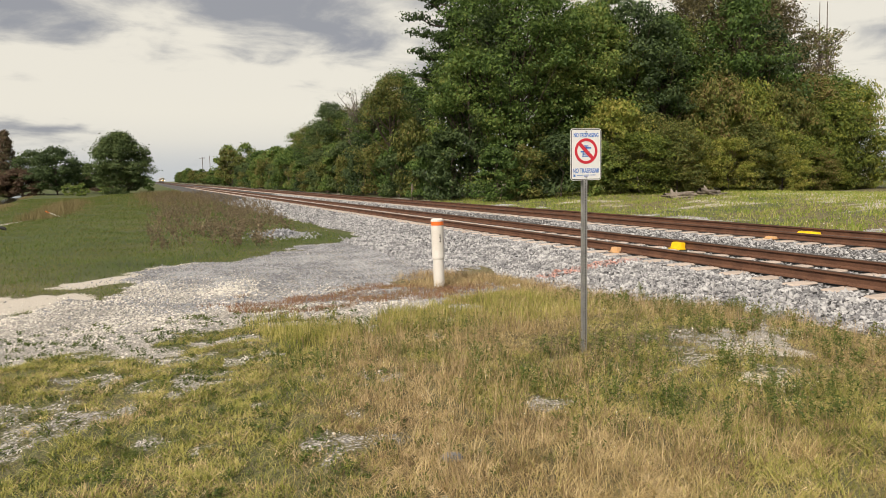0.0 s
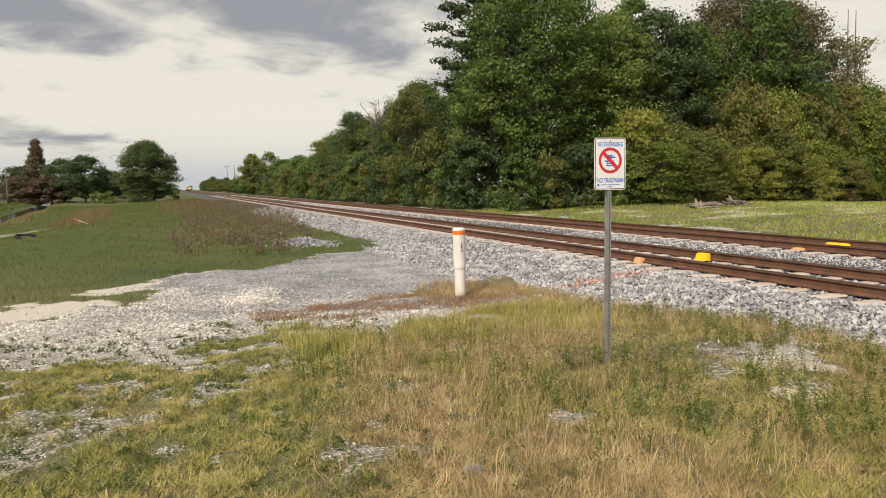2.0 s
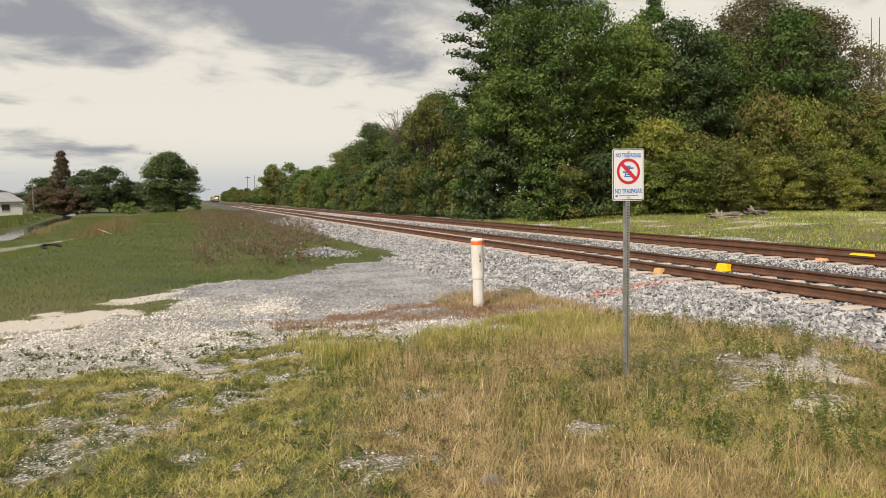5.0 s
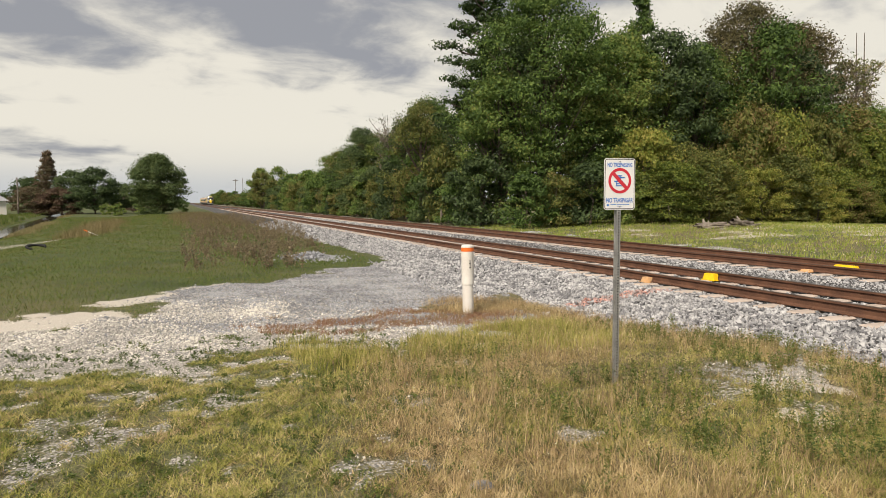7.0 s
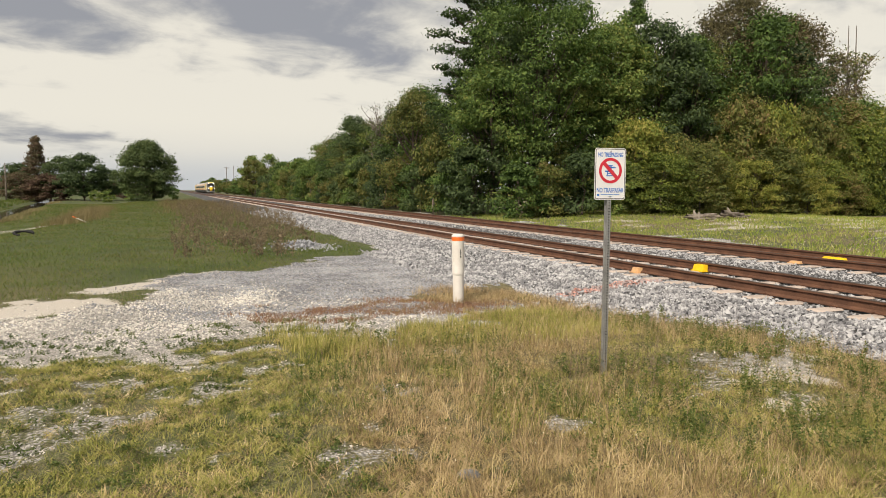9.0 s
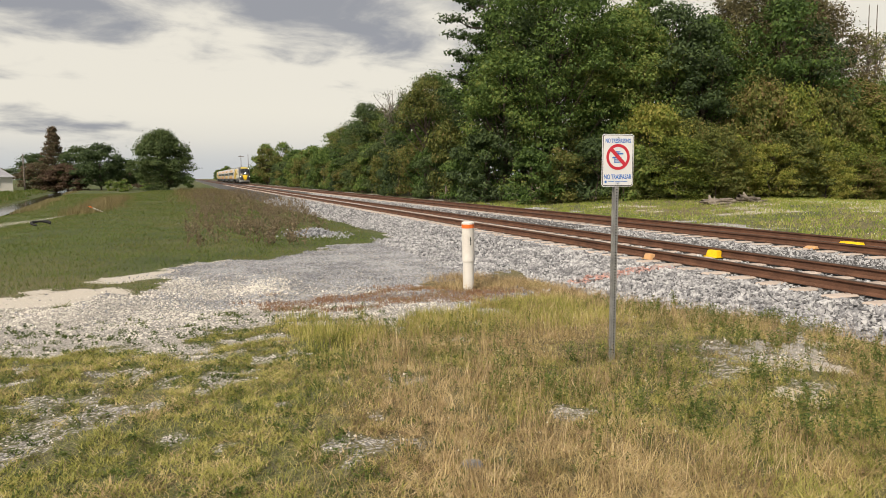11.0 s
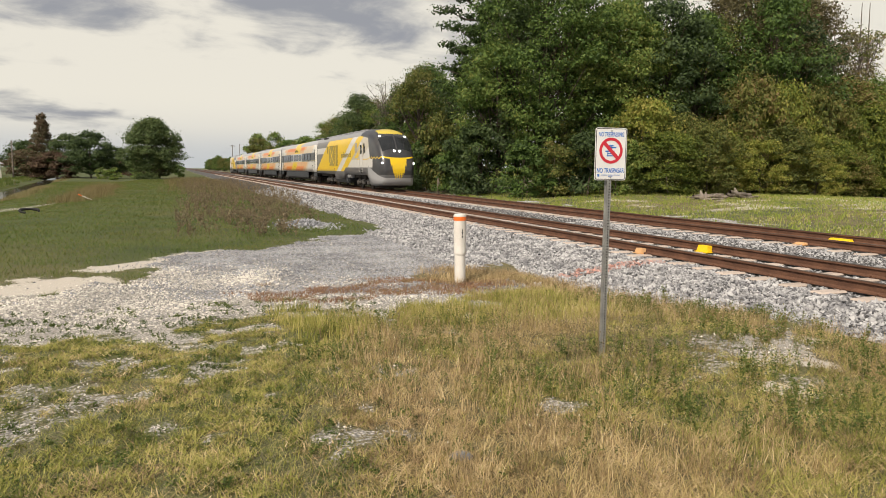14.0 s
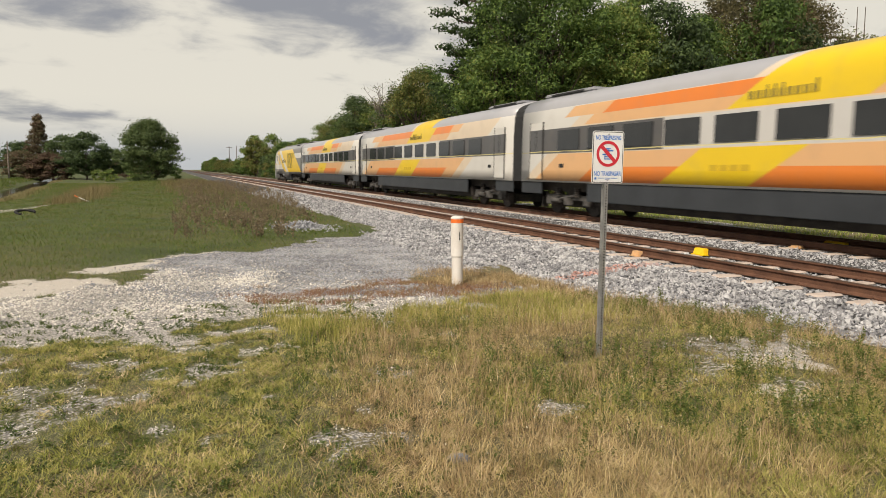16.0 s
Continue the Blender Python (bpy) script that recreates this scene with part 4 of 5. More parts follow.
def build_tree(name, label, tall, wide, low, leaf_material, clumps=46, count=130, leaf=0.3, flat=0.75, pointed=0.0, category="tree", trunk=0.22, size=1.0):
    """A tapered trunk with limbs, and a crown of leaf clumps about it with gaps."""
    tree = thing(name, label, category)
    centres, radii, limbs = [], [], []
    bend = [Vector((rng.normal(0, 0.25), rng.normal(0, 0.25), 0)) for _ in range(5)]
    axis = [(bend[k] * (k / 4) + Vector((0, 0, tall * 0.85 * k / 4 - 0.3 * (k == 0))), trunk * (1.15 - k / 4)) for k in range(5)]
    limbs.append(axis)
    for k in range(clumps):
        h = low + (1 - low) * rng.random() ** 0.85
        belly = math.sin(math.pi * min(1, max(0.06, (h - low) / (1 - low) * 0.86 + 0.14))) ** 0.6
        belly = belly * (1 - pointed) + (1.05 - h) * pointed
        a, r = rng.uniform(0, 6.28), wide * belly * rng.uniform(0.45, 1.08)
        c = Vector((math.cos(a) * r, math.sin(a) * r, tall * h))
        centres.append(tuple(c))
        radii.append(wide * rng.uniform(0.14, 0.32) * (1 - 0.3 * pointed) * size)
        if k % 3 == 0:
            start = Vector((0, 0, max(0.3, tall * (h - 0.25 - 0.1 * rng.random()))))
            mid = (start + c) / 2 + Vector((0, 0, -0.06 * tall * rng.random()))
            limbs.append([(start, trunk * 0.28), (mid, trunk * 0.17), (c, trunk * 0.05)])
    v, f = tubes(limbs, 6)
    part("trunk", quick("trunk", v, f, BARK, smooth=True), BARK, tree, "dark bark")
    v, f = spray(centres, radii, count, leaf, flat, 0.15)
    part("crown", quick("crown", v, f, leaf_material), leaf_material, tree)
    return tree


def build_pine(tall):
    tree = thing("pine_tree", "tall pine with dark needles in open tiers", "pine tree")
    limbs = [[((rng.normal(0, 0.1), rng.normal(0, 0.1), tall * k / 6 - 0.3 * (k == 0)), 0.26 * (1.1 - k / 6)) for k in range(7)]]
    centres, radii = [], []
    for k in range(36):
        h = 0.35 + 0.65 * k / 36
        a, r = k * 2.4 + rng.normal(0, 0.3), (3.9 - 2.9 * max(0, h - 0.55) / 0.45) * rng.uniform(0.6, 1.1)
        start, tip = Vector((0, 0, tall * h * 0.96)), Vector((math.cos(a) * r, math.sin(a) * r, tall * h + 0.2))
        limbs.append([(start, 0.09), ((start + tip) / 2 - Vector((0, 0, 0.2)), 0.06), (tip, 0.02)])
        for w in (0.5, 0.75, 1.0):
            centres.append(tuple(start.lerp(tip, w) + Vector((rng.normal(0, 0.3), rng.normal(0, 0.3), 0.15))))
            radii.append(rng.uniform(0.5, 0.85))
    v, f = tubes(limbs, 6)
    part("trunk", quick("trunk", v, f, BARK, smooth=True), BARK, tree, "dark bark")
    v, f = spray(centres, radii, 130, 0.24, 0.5)
    part("crown", quick("crown", v, f, NEEDLE), NEEDLE, tree)
    return tree


def build_bare(tall, name="bare_tree", label="leafless grey tree with fine upright twigs", boughs=44, reach=1.0, leaves=8):
    tree = thing(name, label, "bare tree")
    limbs = [[((0, 0, -0.3), 0.12), ((0.1, 0, tall * 0.5), 0.09), ((0, 0.1, tall), 0.02)]]
    for k in range(boughs):
        h = rng.uniform(0.55, 1.0)
        a, out = rng.uniform(0, 6.28), rng.uniform(0.5, 2.4) * reach
        s = Vector((0.05, 0, tall * h * 0.8))
        e = s + Vector((math.cos(a) * out, math.sin(a) * out, rng.uniform(1.2, 2.6) * reach))
        limbs.append([(s, 0.05), (s.lerp(e, 0.5), 0.035), (e, 0.012)])
        for j in range(5):
            q = s.lerp(e, rng.uniform(0.4, 1))
            limbs.append([(q, 0.018), (q + Vector((rng.normal(0, 0.35), rng.normal(0, 0.35), rng.uniform(0.3, 0.9))), 0.007)])
    v, f = tubes(limbs, 4)
    part("trunk", quick("trunk", v, f, DEAD_WOOD), DEAD_WOOD, tree)
    v, f = spray([tuple(l[-1][0]) for l in limbs[1::2 if leaves > 8 else 9]], [0.45] * len(limbs[1::2 if leaves > 8 else 9]), leaves, 0.16)
    part("leaves", quick("leaves", v, f, MIXED), MIXED, tree, "a few remaining leaves")
    return tree


def put(ob, x, y, scale=1.0, turn=0.0, tall=1.0, sink=0.0):
    ob.matrix_basis = Matrix.LocRotScale((x, y, float(height(x, y)) - sink), Euler((0, 0, turn)), (scale, scale, scale * tall))
    return ob


def plant(kinds, spots, group):
    """Copies of a few kinds at (x, y, scale, tall) spots."""
    for i, (x, y, s, h) in enumerate(spots):
        src = kinds[i % len(kinds)]
        if src.get("used"):
            m = Matrix.LocRotScale((x, y, float(height(x, y))), Euler((0, 0, rng.uniform(0, 6.28))), (s, s, s * h))
            ob = copy_thing(src, Matrix.Identity(4))
            ob.matrix_basis = m
        else:
            src["used"] = 1
            ob = put(src, x, y, s, rng.uniform(0, 6.28), h)
        tagged(ob, group=group)
    for src in kinds:
        if "used" in src:
            del src["used"]


wood = [build_tree("tree", "dense green broadleaf tree in the trackside wood", 10, 3.6, 0.05, LEAF, 84, 190, 0.21),
        build_tree("tree", "dark green broadleaf tree in the trackside wood", 10, 3.2, 0.04, DARK_LEAF, 80, 190, 0.20),
        build_tree("tree", "brownish green tree draped with vines", 10, 3.4, 0.03, MIXED, 82, 190, 0.19)]
spots = []
for i in range(13):
    y = 45 + i * 5.4 + rng.normal(0, 1.0)
    spots.append((22.0 + rng.normal(0, 0.7) + 0.012 * (y - 50), y, rng.uniform(0.85, 1.1), (0.90 + 0.16 * ease(y, 110, 55)) * rng.uniform(0.92, 1.1)))
for i in range(6):
    y = 60 + i * 8 + rng.normal(0, 1.5)
    spots.append((27.5 + rng.normal(0, 1), y, rng.uniform(0.9, 1.2), rng.uniform(0.95, 1.08) + 0.1 * ease(y, 110, 60)))
for i in range(9):
    spots.append((24 + i * 4.2 + rng.normal(0, 0.8), 45 - i * 0.6 + rng.normal(0, 1.2), rng.uniform(1.05, 1.3), rng.uniform(1.05, 1.25) * (0.66 if i > 6 else 1.0)))
for i in range(6):
    spots.append((30 + i * 6 + rng.normal(0, 1), 53 + rng.normal(0, 2), rng.uniform(1.15, 1.3), rng.uniform(1.0, 1.12)))
plant(wood, spots, "trees of the trackside wood")

far_wood = [build_tree("tree", "green tree far along the railway", 8, 3.6, 0.05, LEAF, 44, 90, 0.46), build_tree("tree", "brownish tree far along the railway", 8, 3.4, 0.05, MIXED, 44, 90, 0.46)]
plant(far_wood, [(23.5 + rng.normal(0, 1.2), 114 + i * 6.4 + max(0, i - 26) * 8, rng.uniform(0.9, 1.15), rng.uniform(0.85, 1.1) * (1.25 if 9 < i < 13 else 0.62 if 13 <= i < 30 else 0.85)) for i in range(48)] + [(-6 - 4 * i + rng.normal(0, 2), 330 + i * 25, 1.0, 0.8) for i in range(9)], "trees far along the railway")

bushes = [build_tree("bush", "dark green bush at the edge of the wood", 3.2, 1.9, 0.02, DARK_LEAF, 44, 130, 0.18, 0.8, category="bush", trunk=0.06),
          build_tree("bush", "leafy green bush at the edge of the wood", 3.0, 1.8, 0.02, LEAF, 44, 130, 0.18, 0.8, category="bush", trunk=0.06),
          build_tree("bush", "brownish green bush hung with vines", 3.4, 1.8, 0.02, MIXED, 44, 130, 0.18, 0.8, category="bush", trunk=0.06)]
spots = [(19.6 + rng.normal(0, 0.4) + 0.01 * (y - 45), y, rng.uniform(0.8, 1.3), rng.uniform(0.9, 1.6)) for y in np.arange(44, 165, 3.1)]
spots += [(21 + i * 2.0, 39 - i * 0.7 + rng.normal(0, 0.5), rng.uniform(0.9, 1.3), rng.uniform(0.9, 1.3)) for i in range(5)]
plant(bushes, spots, "bushes along the wood")

vines = [build_tree("vine_thicket", "yellow-green vines heaped over shrubs", 4.6, 2.7, 0.02, VINE, 80, 150, 0.17, 0.6, category="vine thicket", trunk=0.06),
         build_tree("vine_thicket", "olive green vines heaped over shrubs", 5.0, 2.6, 0.02, MIXED, 80, 150, 0.17, 0.6, category="vine thicket", trunk=0.06),
         build_tree("vine_thicket", "bright green vines sprawling over low shrubs", 4.2, 2.8, 0.02, VINE, 80, 150, 0.17, 0.6, category="vine thicket", trunk=0.06)]
spots = [(29.5 + i * 2.6, 34.5 + 0.05 * i * i + rng.normal(0, 0.6), rng.uniform(0.55, 1.0), rng.uniform(0.7, 1.2)) for i in range(12)]
spots += [(30 + i * 2.4, 38.5 + rng.normal(0, 0.9), rng.uniform(0.8, 1.25), rng.uniform(1.0, 1.7)) for i in range(12)]
plant(vines, spots, "vine thickets round the clearing")

put(build_tree("broad_tree", "tall spreading green tree towering over the wood", 17.4, 6.2, 0.08, LEAF, 330, 200, 0.22, 0.7, trunk=0.35, size=0.8), 26.0, 45.5)
put(build_pine(16.8), 22.6, 49.0, 1.1)
put(build_tree("broad_tree", "tall green tree with an uneven crown in the wood", 13.8, 4.6, 0.10, LEAF, 230, 180, 0.22, 0.7, trunk=0.3, size=0.9), 31.5, 44.0)
put(build_tree("slim_tree", "slim pointed green tree rising out of the wood", 17.8, 2.2, 0.30, LEAF, 90, 150, 0.22, 0.9, 0.5, trunk=0.16), 35.0, 45.5)
put(build_tree("broad_tree", "tall brownish tree with a ragged crown", 18.6, 5.6, 0.10, OLIVE_BROWN, 330, 140, 0.22, 0.8, trunk=0.3, size=0.8), 46.5, 46.0)
put(build_tree("broad_tree", "tall olive brown tree with a ragged crown", 17.4, 5.0, 0.10, OLIVE_BROWN, 290, 140, 0.22, 0.8, trunk=0.3, size=0.8), 52.5, 46.0)
put(build_tree("broad_tree", "green tree behind the thicket", 13.5, 4.4, 0.12, LEAF, 180, 170, 0.22, 0.7, trunk=0.3, size=0.9), 38.5, 43.0)
put(build_bare(10.6), 19.8, 66.0)
put(build_bare(9.6), 21.0, 69.5)
for x, y, s in ((57, 43.5, 1.35), (54.5, 44, 1.2), (60, 45, 1.4)):
    b = build_bare(12.5, "slender_tree", "slender half-bare tree with sparse leaves", 22, 0.5, 22)
    put(b, x, y, s)

left = build_tree("tree", "round dense dark green tree in the field", 9.8, 4.6, 0.02, DARK_LEAF, 190, 200, 0.32, 0.8)
put(left, -3.8, 126, 1.0)
put(build_tree("cypress", "tall pointed russet cypress beyond the ditch", 14.0, 3.2, 0.05, RED_LEAF, 150, 110, 0.34, 0.9, 0.6), -27.5, 172, 1.0)
oak = [build_tree("oak_tree", "dark spreading oak beyond the field", 9.5, 5.2, 0.10, DARK_LEAF, 80, 150, 0.4, 0.6),
       build_tree("shade_tree", "russet brown tree beyond the field", 8.0, 4.6, 0.06, RED_LEAF, 70, 140, 0.4, 0.7)]
plant(oak, [(-17, 160, 1.0, 0.98), (-24, 165, 1.0, 0.75), (-22, 168, 1.0, 0.95), (-30, 168, 0.9, 0.8), (-13, 163, 0.9, 0.75), (-11, 185, 0.8, 0.7), (-36, 200, 1.1, 0.8), (-46, 196, 1.0, 0.7), (-56, 190, 1.1, 0.8), (-66, 200, 1.1, 0.8)], "trees beyond the field")
far_bush = build_tree("bush", "small shrub in the field", 2.2, 1.6, 0.02, LEAF, 18, 60, 0.3, 0.8, category="bush", trunk=0.05)
plant([far_bush], [(-11, 140, 1.0, 1.0), (-7.5, 150, 1.2, 0.9), (-14, 150, 0.8, 1.2), (0.5, 150, 0.9, 1.2)], "shrubs in the field")

# a long belt of woods at the horizon
vs, fs, count = [], [], 0
for i in range(90):
    x = -420 + i * 9.6 + rng.normal(0, 2)
    if -12 < x - 0.02 * 900 < 14:
        continue
    v, f = spray([(x, 880 + rng.normal(0, 20), 3 + rng.random() * 3) for _ in range(4)], [5.5] * 4, 60, 2.2, 0.9)
    vs.append(v)
    fs.append(f + count)
    count += len(v)
tagged(new("far_woods", quick("far_woods", np.concatenate(vs), np.concatenate(fs), DARK_LEAF)), "dark belt of woods along the horizon", "woods", kind="stuff")


# small things in the distance ------------------------------------------------
def utility_pole(x, y, tall, arm):
    ob = thing("utility_pole", "weathered wooden utility pole with a crossarm", "utility pole", "utility poles along the railway", at=(x, y, float(height(x, y))))
    bm = bmesh.new()
    rod(bm, (0, 0, -0.3), (0, 0, tall), 0.17, 0.11, 8)
    part("pole", bm, DEAD_WOOD, ob)
    if arm:
        bm = bmesh.new()
        block(bm, -1.2, 1.2, -0.07, 0.07, tall - 0.7, tall - 0.5)
        part("crossarm", bm, DEAD_WOOD, ob)
        for e in (-1.05, -0.4, 0.4, 1.05):
            bm = bmesh.new()
            rod(bm, (e, 0, tall - 0.5), (e, 0, tall - 0.3), 0.05, sides=6)
            part("insulator", bm, GREY_GEAR, ob)


utility_pole(23.1, 314, 12.0, True)
utility_pole(26.5, 318, 12.5, False)
utility_pole(-31.5, 162, 7.6, False)
utility_pole(-47, 170, 7.6, True)


def build_house(x, y, turn):
    house = thing("house", "low white house with a grey roof beyond the ditch", "house", at=(x, y, float(height(x, y))))
    house.rotation_euler.z = turn
    bm = bmesh.new()
    block(bm, -6, 6, -4, 4, -0.3, 2.8)
    wall = part("wall", bm, WHITE_PAINT, house, "white rendered wall")
    bm = bmesh.new()
    v = [bm.verts.new(p) for p in ((-6.5, -4.5, 2.75), (6.5, -4.5, 2.75), (6.5, 4.5, 2.75), (-6.5, 4.5, 2.75), (-4, 0, 4.6), (4, 0, 4.6))]
    for q in ((0, 1, 5, 4), (2, 3, 4, 5), (1, 2, 5), (3, 0, 4), (3, 2, 1, 0)):
        bm.faces.new([v[k] for k in q])
    part("roof", bm, ROOF_GREY, house, "grey shingled roof")
    for k in range(3):
        bm = bmesh.new()
        block(bm, -4.2 + k * 3.4, -2.9 + k * 3.4, -4.06, -3.98, 1.0, 2.2)
        w = part("window", bm, GLASS, house)
        bm = bmesh.new()
        block(bm, -4.3 + k * 3.4, -2.8 + k * 3.4, -4.1, -3.98, 0.9, 1.0)
        part("sill", bm, WHITE_PAINT, w)


build_house(-38.5, 156, radians(12))
build_house(-58, 185, radians(-8))

stick = thing("plastic_stake", "white plastic stake with an orange end lying in the grass", "stake", at=(-5.1, 45.5, float(height(-5.1, 45.5)) + 0.2))
stick.rotation_euler = (0, radians(24), radians(-10))
bm = bmesh.new()
rod(bm, (-0.2, 0, 0), (0.42, 0, 0), 0.03, sides=8)
part("pole", bm, WHITE_PIPE, stick)
bm = bmesh.new()
rod(bm, (-0.45, 0, 0), (-0.2, 0, 0), 0.033, sides=8)
part("tip", bm, ORANGE, stick, "orange end")


def log(x, y, length, r, turn, lift=0.0, label="grey dead log lying in the grass"):
    ob = thing("log", label, "log", "dead logs", at=(x, y, float(height(x, y)) + r * 0.7 + lift))
    ob.rotation_euler = (0, radians(rng.uniform(-6, 6)), turn)
    line = [((length * (k / 6 - 0.5), rng.normal(0, 0.05), rng.normal(0, 0.03)), r * rng.uniform(0.7, 1.05)) for k in range(7)]
    v, f = tubes([line, [line[2], ((length * -0.1, 0.25, r * 2.4), r * 0.3)]], 8)
    part("stem", quick("stem", v, f, DEAD_WOOD, smooth=True), DEAD_WOOD, ob)


for i in range(7):
    log(27.2 + i * 0.55 + rng.normal(0, 0.3), 29.8 + rng.normal(0, 0.5), rng.uniform(1.2, 3.2), rng.uniform(0.06, 0.16), rng.uniform(-0.6, 0.5), 0.08 * (i % 3), "grey dead logs piled at the clearing's edge")
tyre = thing("tyre_scrap", "curled scrap of black tyre on the bank", "tyre scrap", at=(-6.0, 34.0, float(height(-6.0, 34.0))))
tyre.rotation_euler.z = radians(20)
v, f = tubes([[((0.36 * math.cos(w), 0.16 * math.sin(w), 0.10 + 0.08 * math.sin(w)), 0.06 + 0.02 * math.sin(3 * w)) for w in np.linspace(-0.4, 4.2, 12)]], 8)
part("tread", quick("tread", v, f, BLACK, smooth=True), BLACK, tyre)
for x, y, h in ((18.4, 47.5, 1.2), (18.9, 48.6, 0.9)):
    ob = thing("fence_post", "short weathered wooden post before the bushes", "post", "old fence posts", at=(x, y, float(height(x, y))))
    bm = bmesh.new()
    rod(bm, (0, 0, -0.2), (0.03, 0, h), 0.08, 0.07, 8)
    part("stake", bm, DEAD_WOOD, ob)
pebble = thing("stone", "flat pale grey stone in the grass", "stone", at=(1.58, 3.42, float(height(1.58, 3.42))))
bm = bmesh.new()
bmesh.ops.create_icosphere(bm, subdivisions=2, radius=0.07)
for v in bm.verts:
    v.co = Vector((v.co.x * 1.1, v.co.y * 0.8, v.co.z * 0.45 + 0.01)) * (1 + 0.2 * noise.noise(v.co * 20))
part("rock", bm, STONE, pebble)


# train -----------------------------------------------------------------------
# Each vehicle's own space: y runs from its front end backwards, z up from the rail tops.
LOCO, COACH, PITCH = 22.2, 25.1, 25.4
SECTION = [(-1.0, 0.0), (-1.0, 0.14), (-1.0, 0.30), (-1.0, 0.45), (-1.0, 0.56), (-0.99, 0.69), (-0.975, 0.79), (-0.935, 0.855), (-0.85, 0.905), (-0.71, 0.945), (-0.51, 0.975), (-0.28, 0.994), (0.0, 1.0)]
SECTION = SECTION + [(-x, z) for x, z in reversed(SECTION[:-1])]


def along(table, y):
    return float(np.interp(y, [a for a, _ in table], [b for _, b in table]))


NOSE_TOP = [(0, 1.50), (0.06, 1.90), (0.2, 2.33), (0.45, 2.80), (0.85, 3.36), (1.3, 3.84), (1.8, 4.18), (2.3, 4.36), (3.0, 4.47), (4.0, 4.53), (5.0, 4.56), (30, 4.56)]
NOSE_WIDE = [(0, 0.92), (0.06, 1.05), (0.2, 1.17), (0.45, 1.27), (0.85, 1.345), (1.3, 1.39), (1.8, 1.425), (2.8, 1.46), (3.6, 1.48), (30, 1.48)]
NOSE_LOW = [(0, 0.66), (0.06, 0.52), (0.3, 0.40), (1.0, 0.33), (2.2, 0.33), (2.9, 1.05), (10.2, 1.05), (10.6, 0.62), (13.6, 0.62), (14.0, 1.05), (30, 1.05)]


def loco_point(y, u, out=0.0):
    """A point of the locomotive's skin: y from the nose, u from 0 to 1 over the roof."""
    k = u * (len(SECTION) - 1)
    i = min(int(k), len(SECTION) - 2)
    x = SECTION[i][0] + (SECTION[i + 1][0] - SECTION[i][0]) * (k - i)
    z = SECTION[i][1] + (SECTION[i + 1][1] - SECTION[i][1]) * (k - i)
    low, top = along(NOSE_LOW, y), along(NOSE_TOP, y)
    h = low + z * (top - low)
    chin = 0.42 * max(0.0, 1 - h / 1.35) ** 1.5 * max(0.0, 1 - y / 2.0)
    return Vector((x * along(NOSE_WIDE, y), y - 0.1 * max(0.0, 1 - y / 4) + chin, h))


def coach_point(y, u):
    k = u * (len(SECTION) - 1)
    i = min(int(k), len(SECTION) - 2)
    x = SECTION[i][0] + (SECTION[i + 1][0] - SECTION[i][0]) * (k - i)
    z = SECTION[i][1] + (SECTION[i + 1][1] - SECTION[i][1]) * (k - i)
    return Vector((x * 1.50, y, 1.18 + z * (4.52 - 1.18)))


def skin(where, ys, us, out=0.0, cap=True):
    """A grid of the skin over those y and u, pushed out by that much."""
    bm = bmesh.new()
    rows = []
    for y in ys:
        row = []
        for u in us:
            p = where(y, u)
            if out:
                a, b = where(y + 0.02, u) - where(y - 0.02 if y > 0.02 else y, u), where(y, min(1, u + 0.01)) - where(y, max(0, u - 0.01))
                nrm = a.cross(b).normalized()
                p = p - nrm * out if nrm.dot(p - Vector((0, p.y + 1.5, 2))) < 0 else p + nrm * out
            row.append(bm.verts.new(p))
        rows.append(row)
    for r, s in zip(rows, rows[1:]):
        for k in range(len(us) - 1):
            bm.faces.new((r[k], r[k + 1], s[k + 1], s[k]))
    if cap:
        bm.faces.new(rows[0][::-1])
        bm.faces.new(rows[-1])
        for r, s in zip(rows, rows[1:]):
            bm.faces.new((r[-1], r[0], s[0], s[-1]))
    bmesh.ops.recalc_face_normals(bm, faces=bm.faces[:])
    return bm


def paint_base(name):
    m, n, p = blank(name)
    where = n.make("ShaderNodeTexCoord").outputs["Object"]
    cut = n.make("ShaderNodeSeparateXYZ", {0: where})
    x, y, z = cut.outputs
    p.inputs["Roughness"].default_value = 0.38
    p.inputs["Coat Weight"].default_value = 0.25
    p.inputs["Coat Roughness"].default_value = 0.12

    def over(v, c):
        return n.step(v, c - 0.008, c + 0.008)

    def under(v, c):
        return n.step(v, c + 0.008, c - 0.008)

    def finish(col):
        grime = n.step(n.noise(where, 1.3, 6), 0.45, 0.75)
        n.put(n.mix(n.math("MULTIPLY", grime, 0.12), col, (0.25, 0.21, 0.16)), p.inputs["Base Color"])
        return m

    return n, x, y, z, over, under, finish


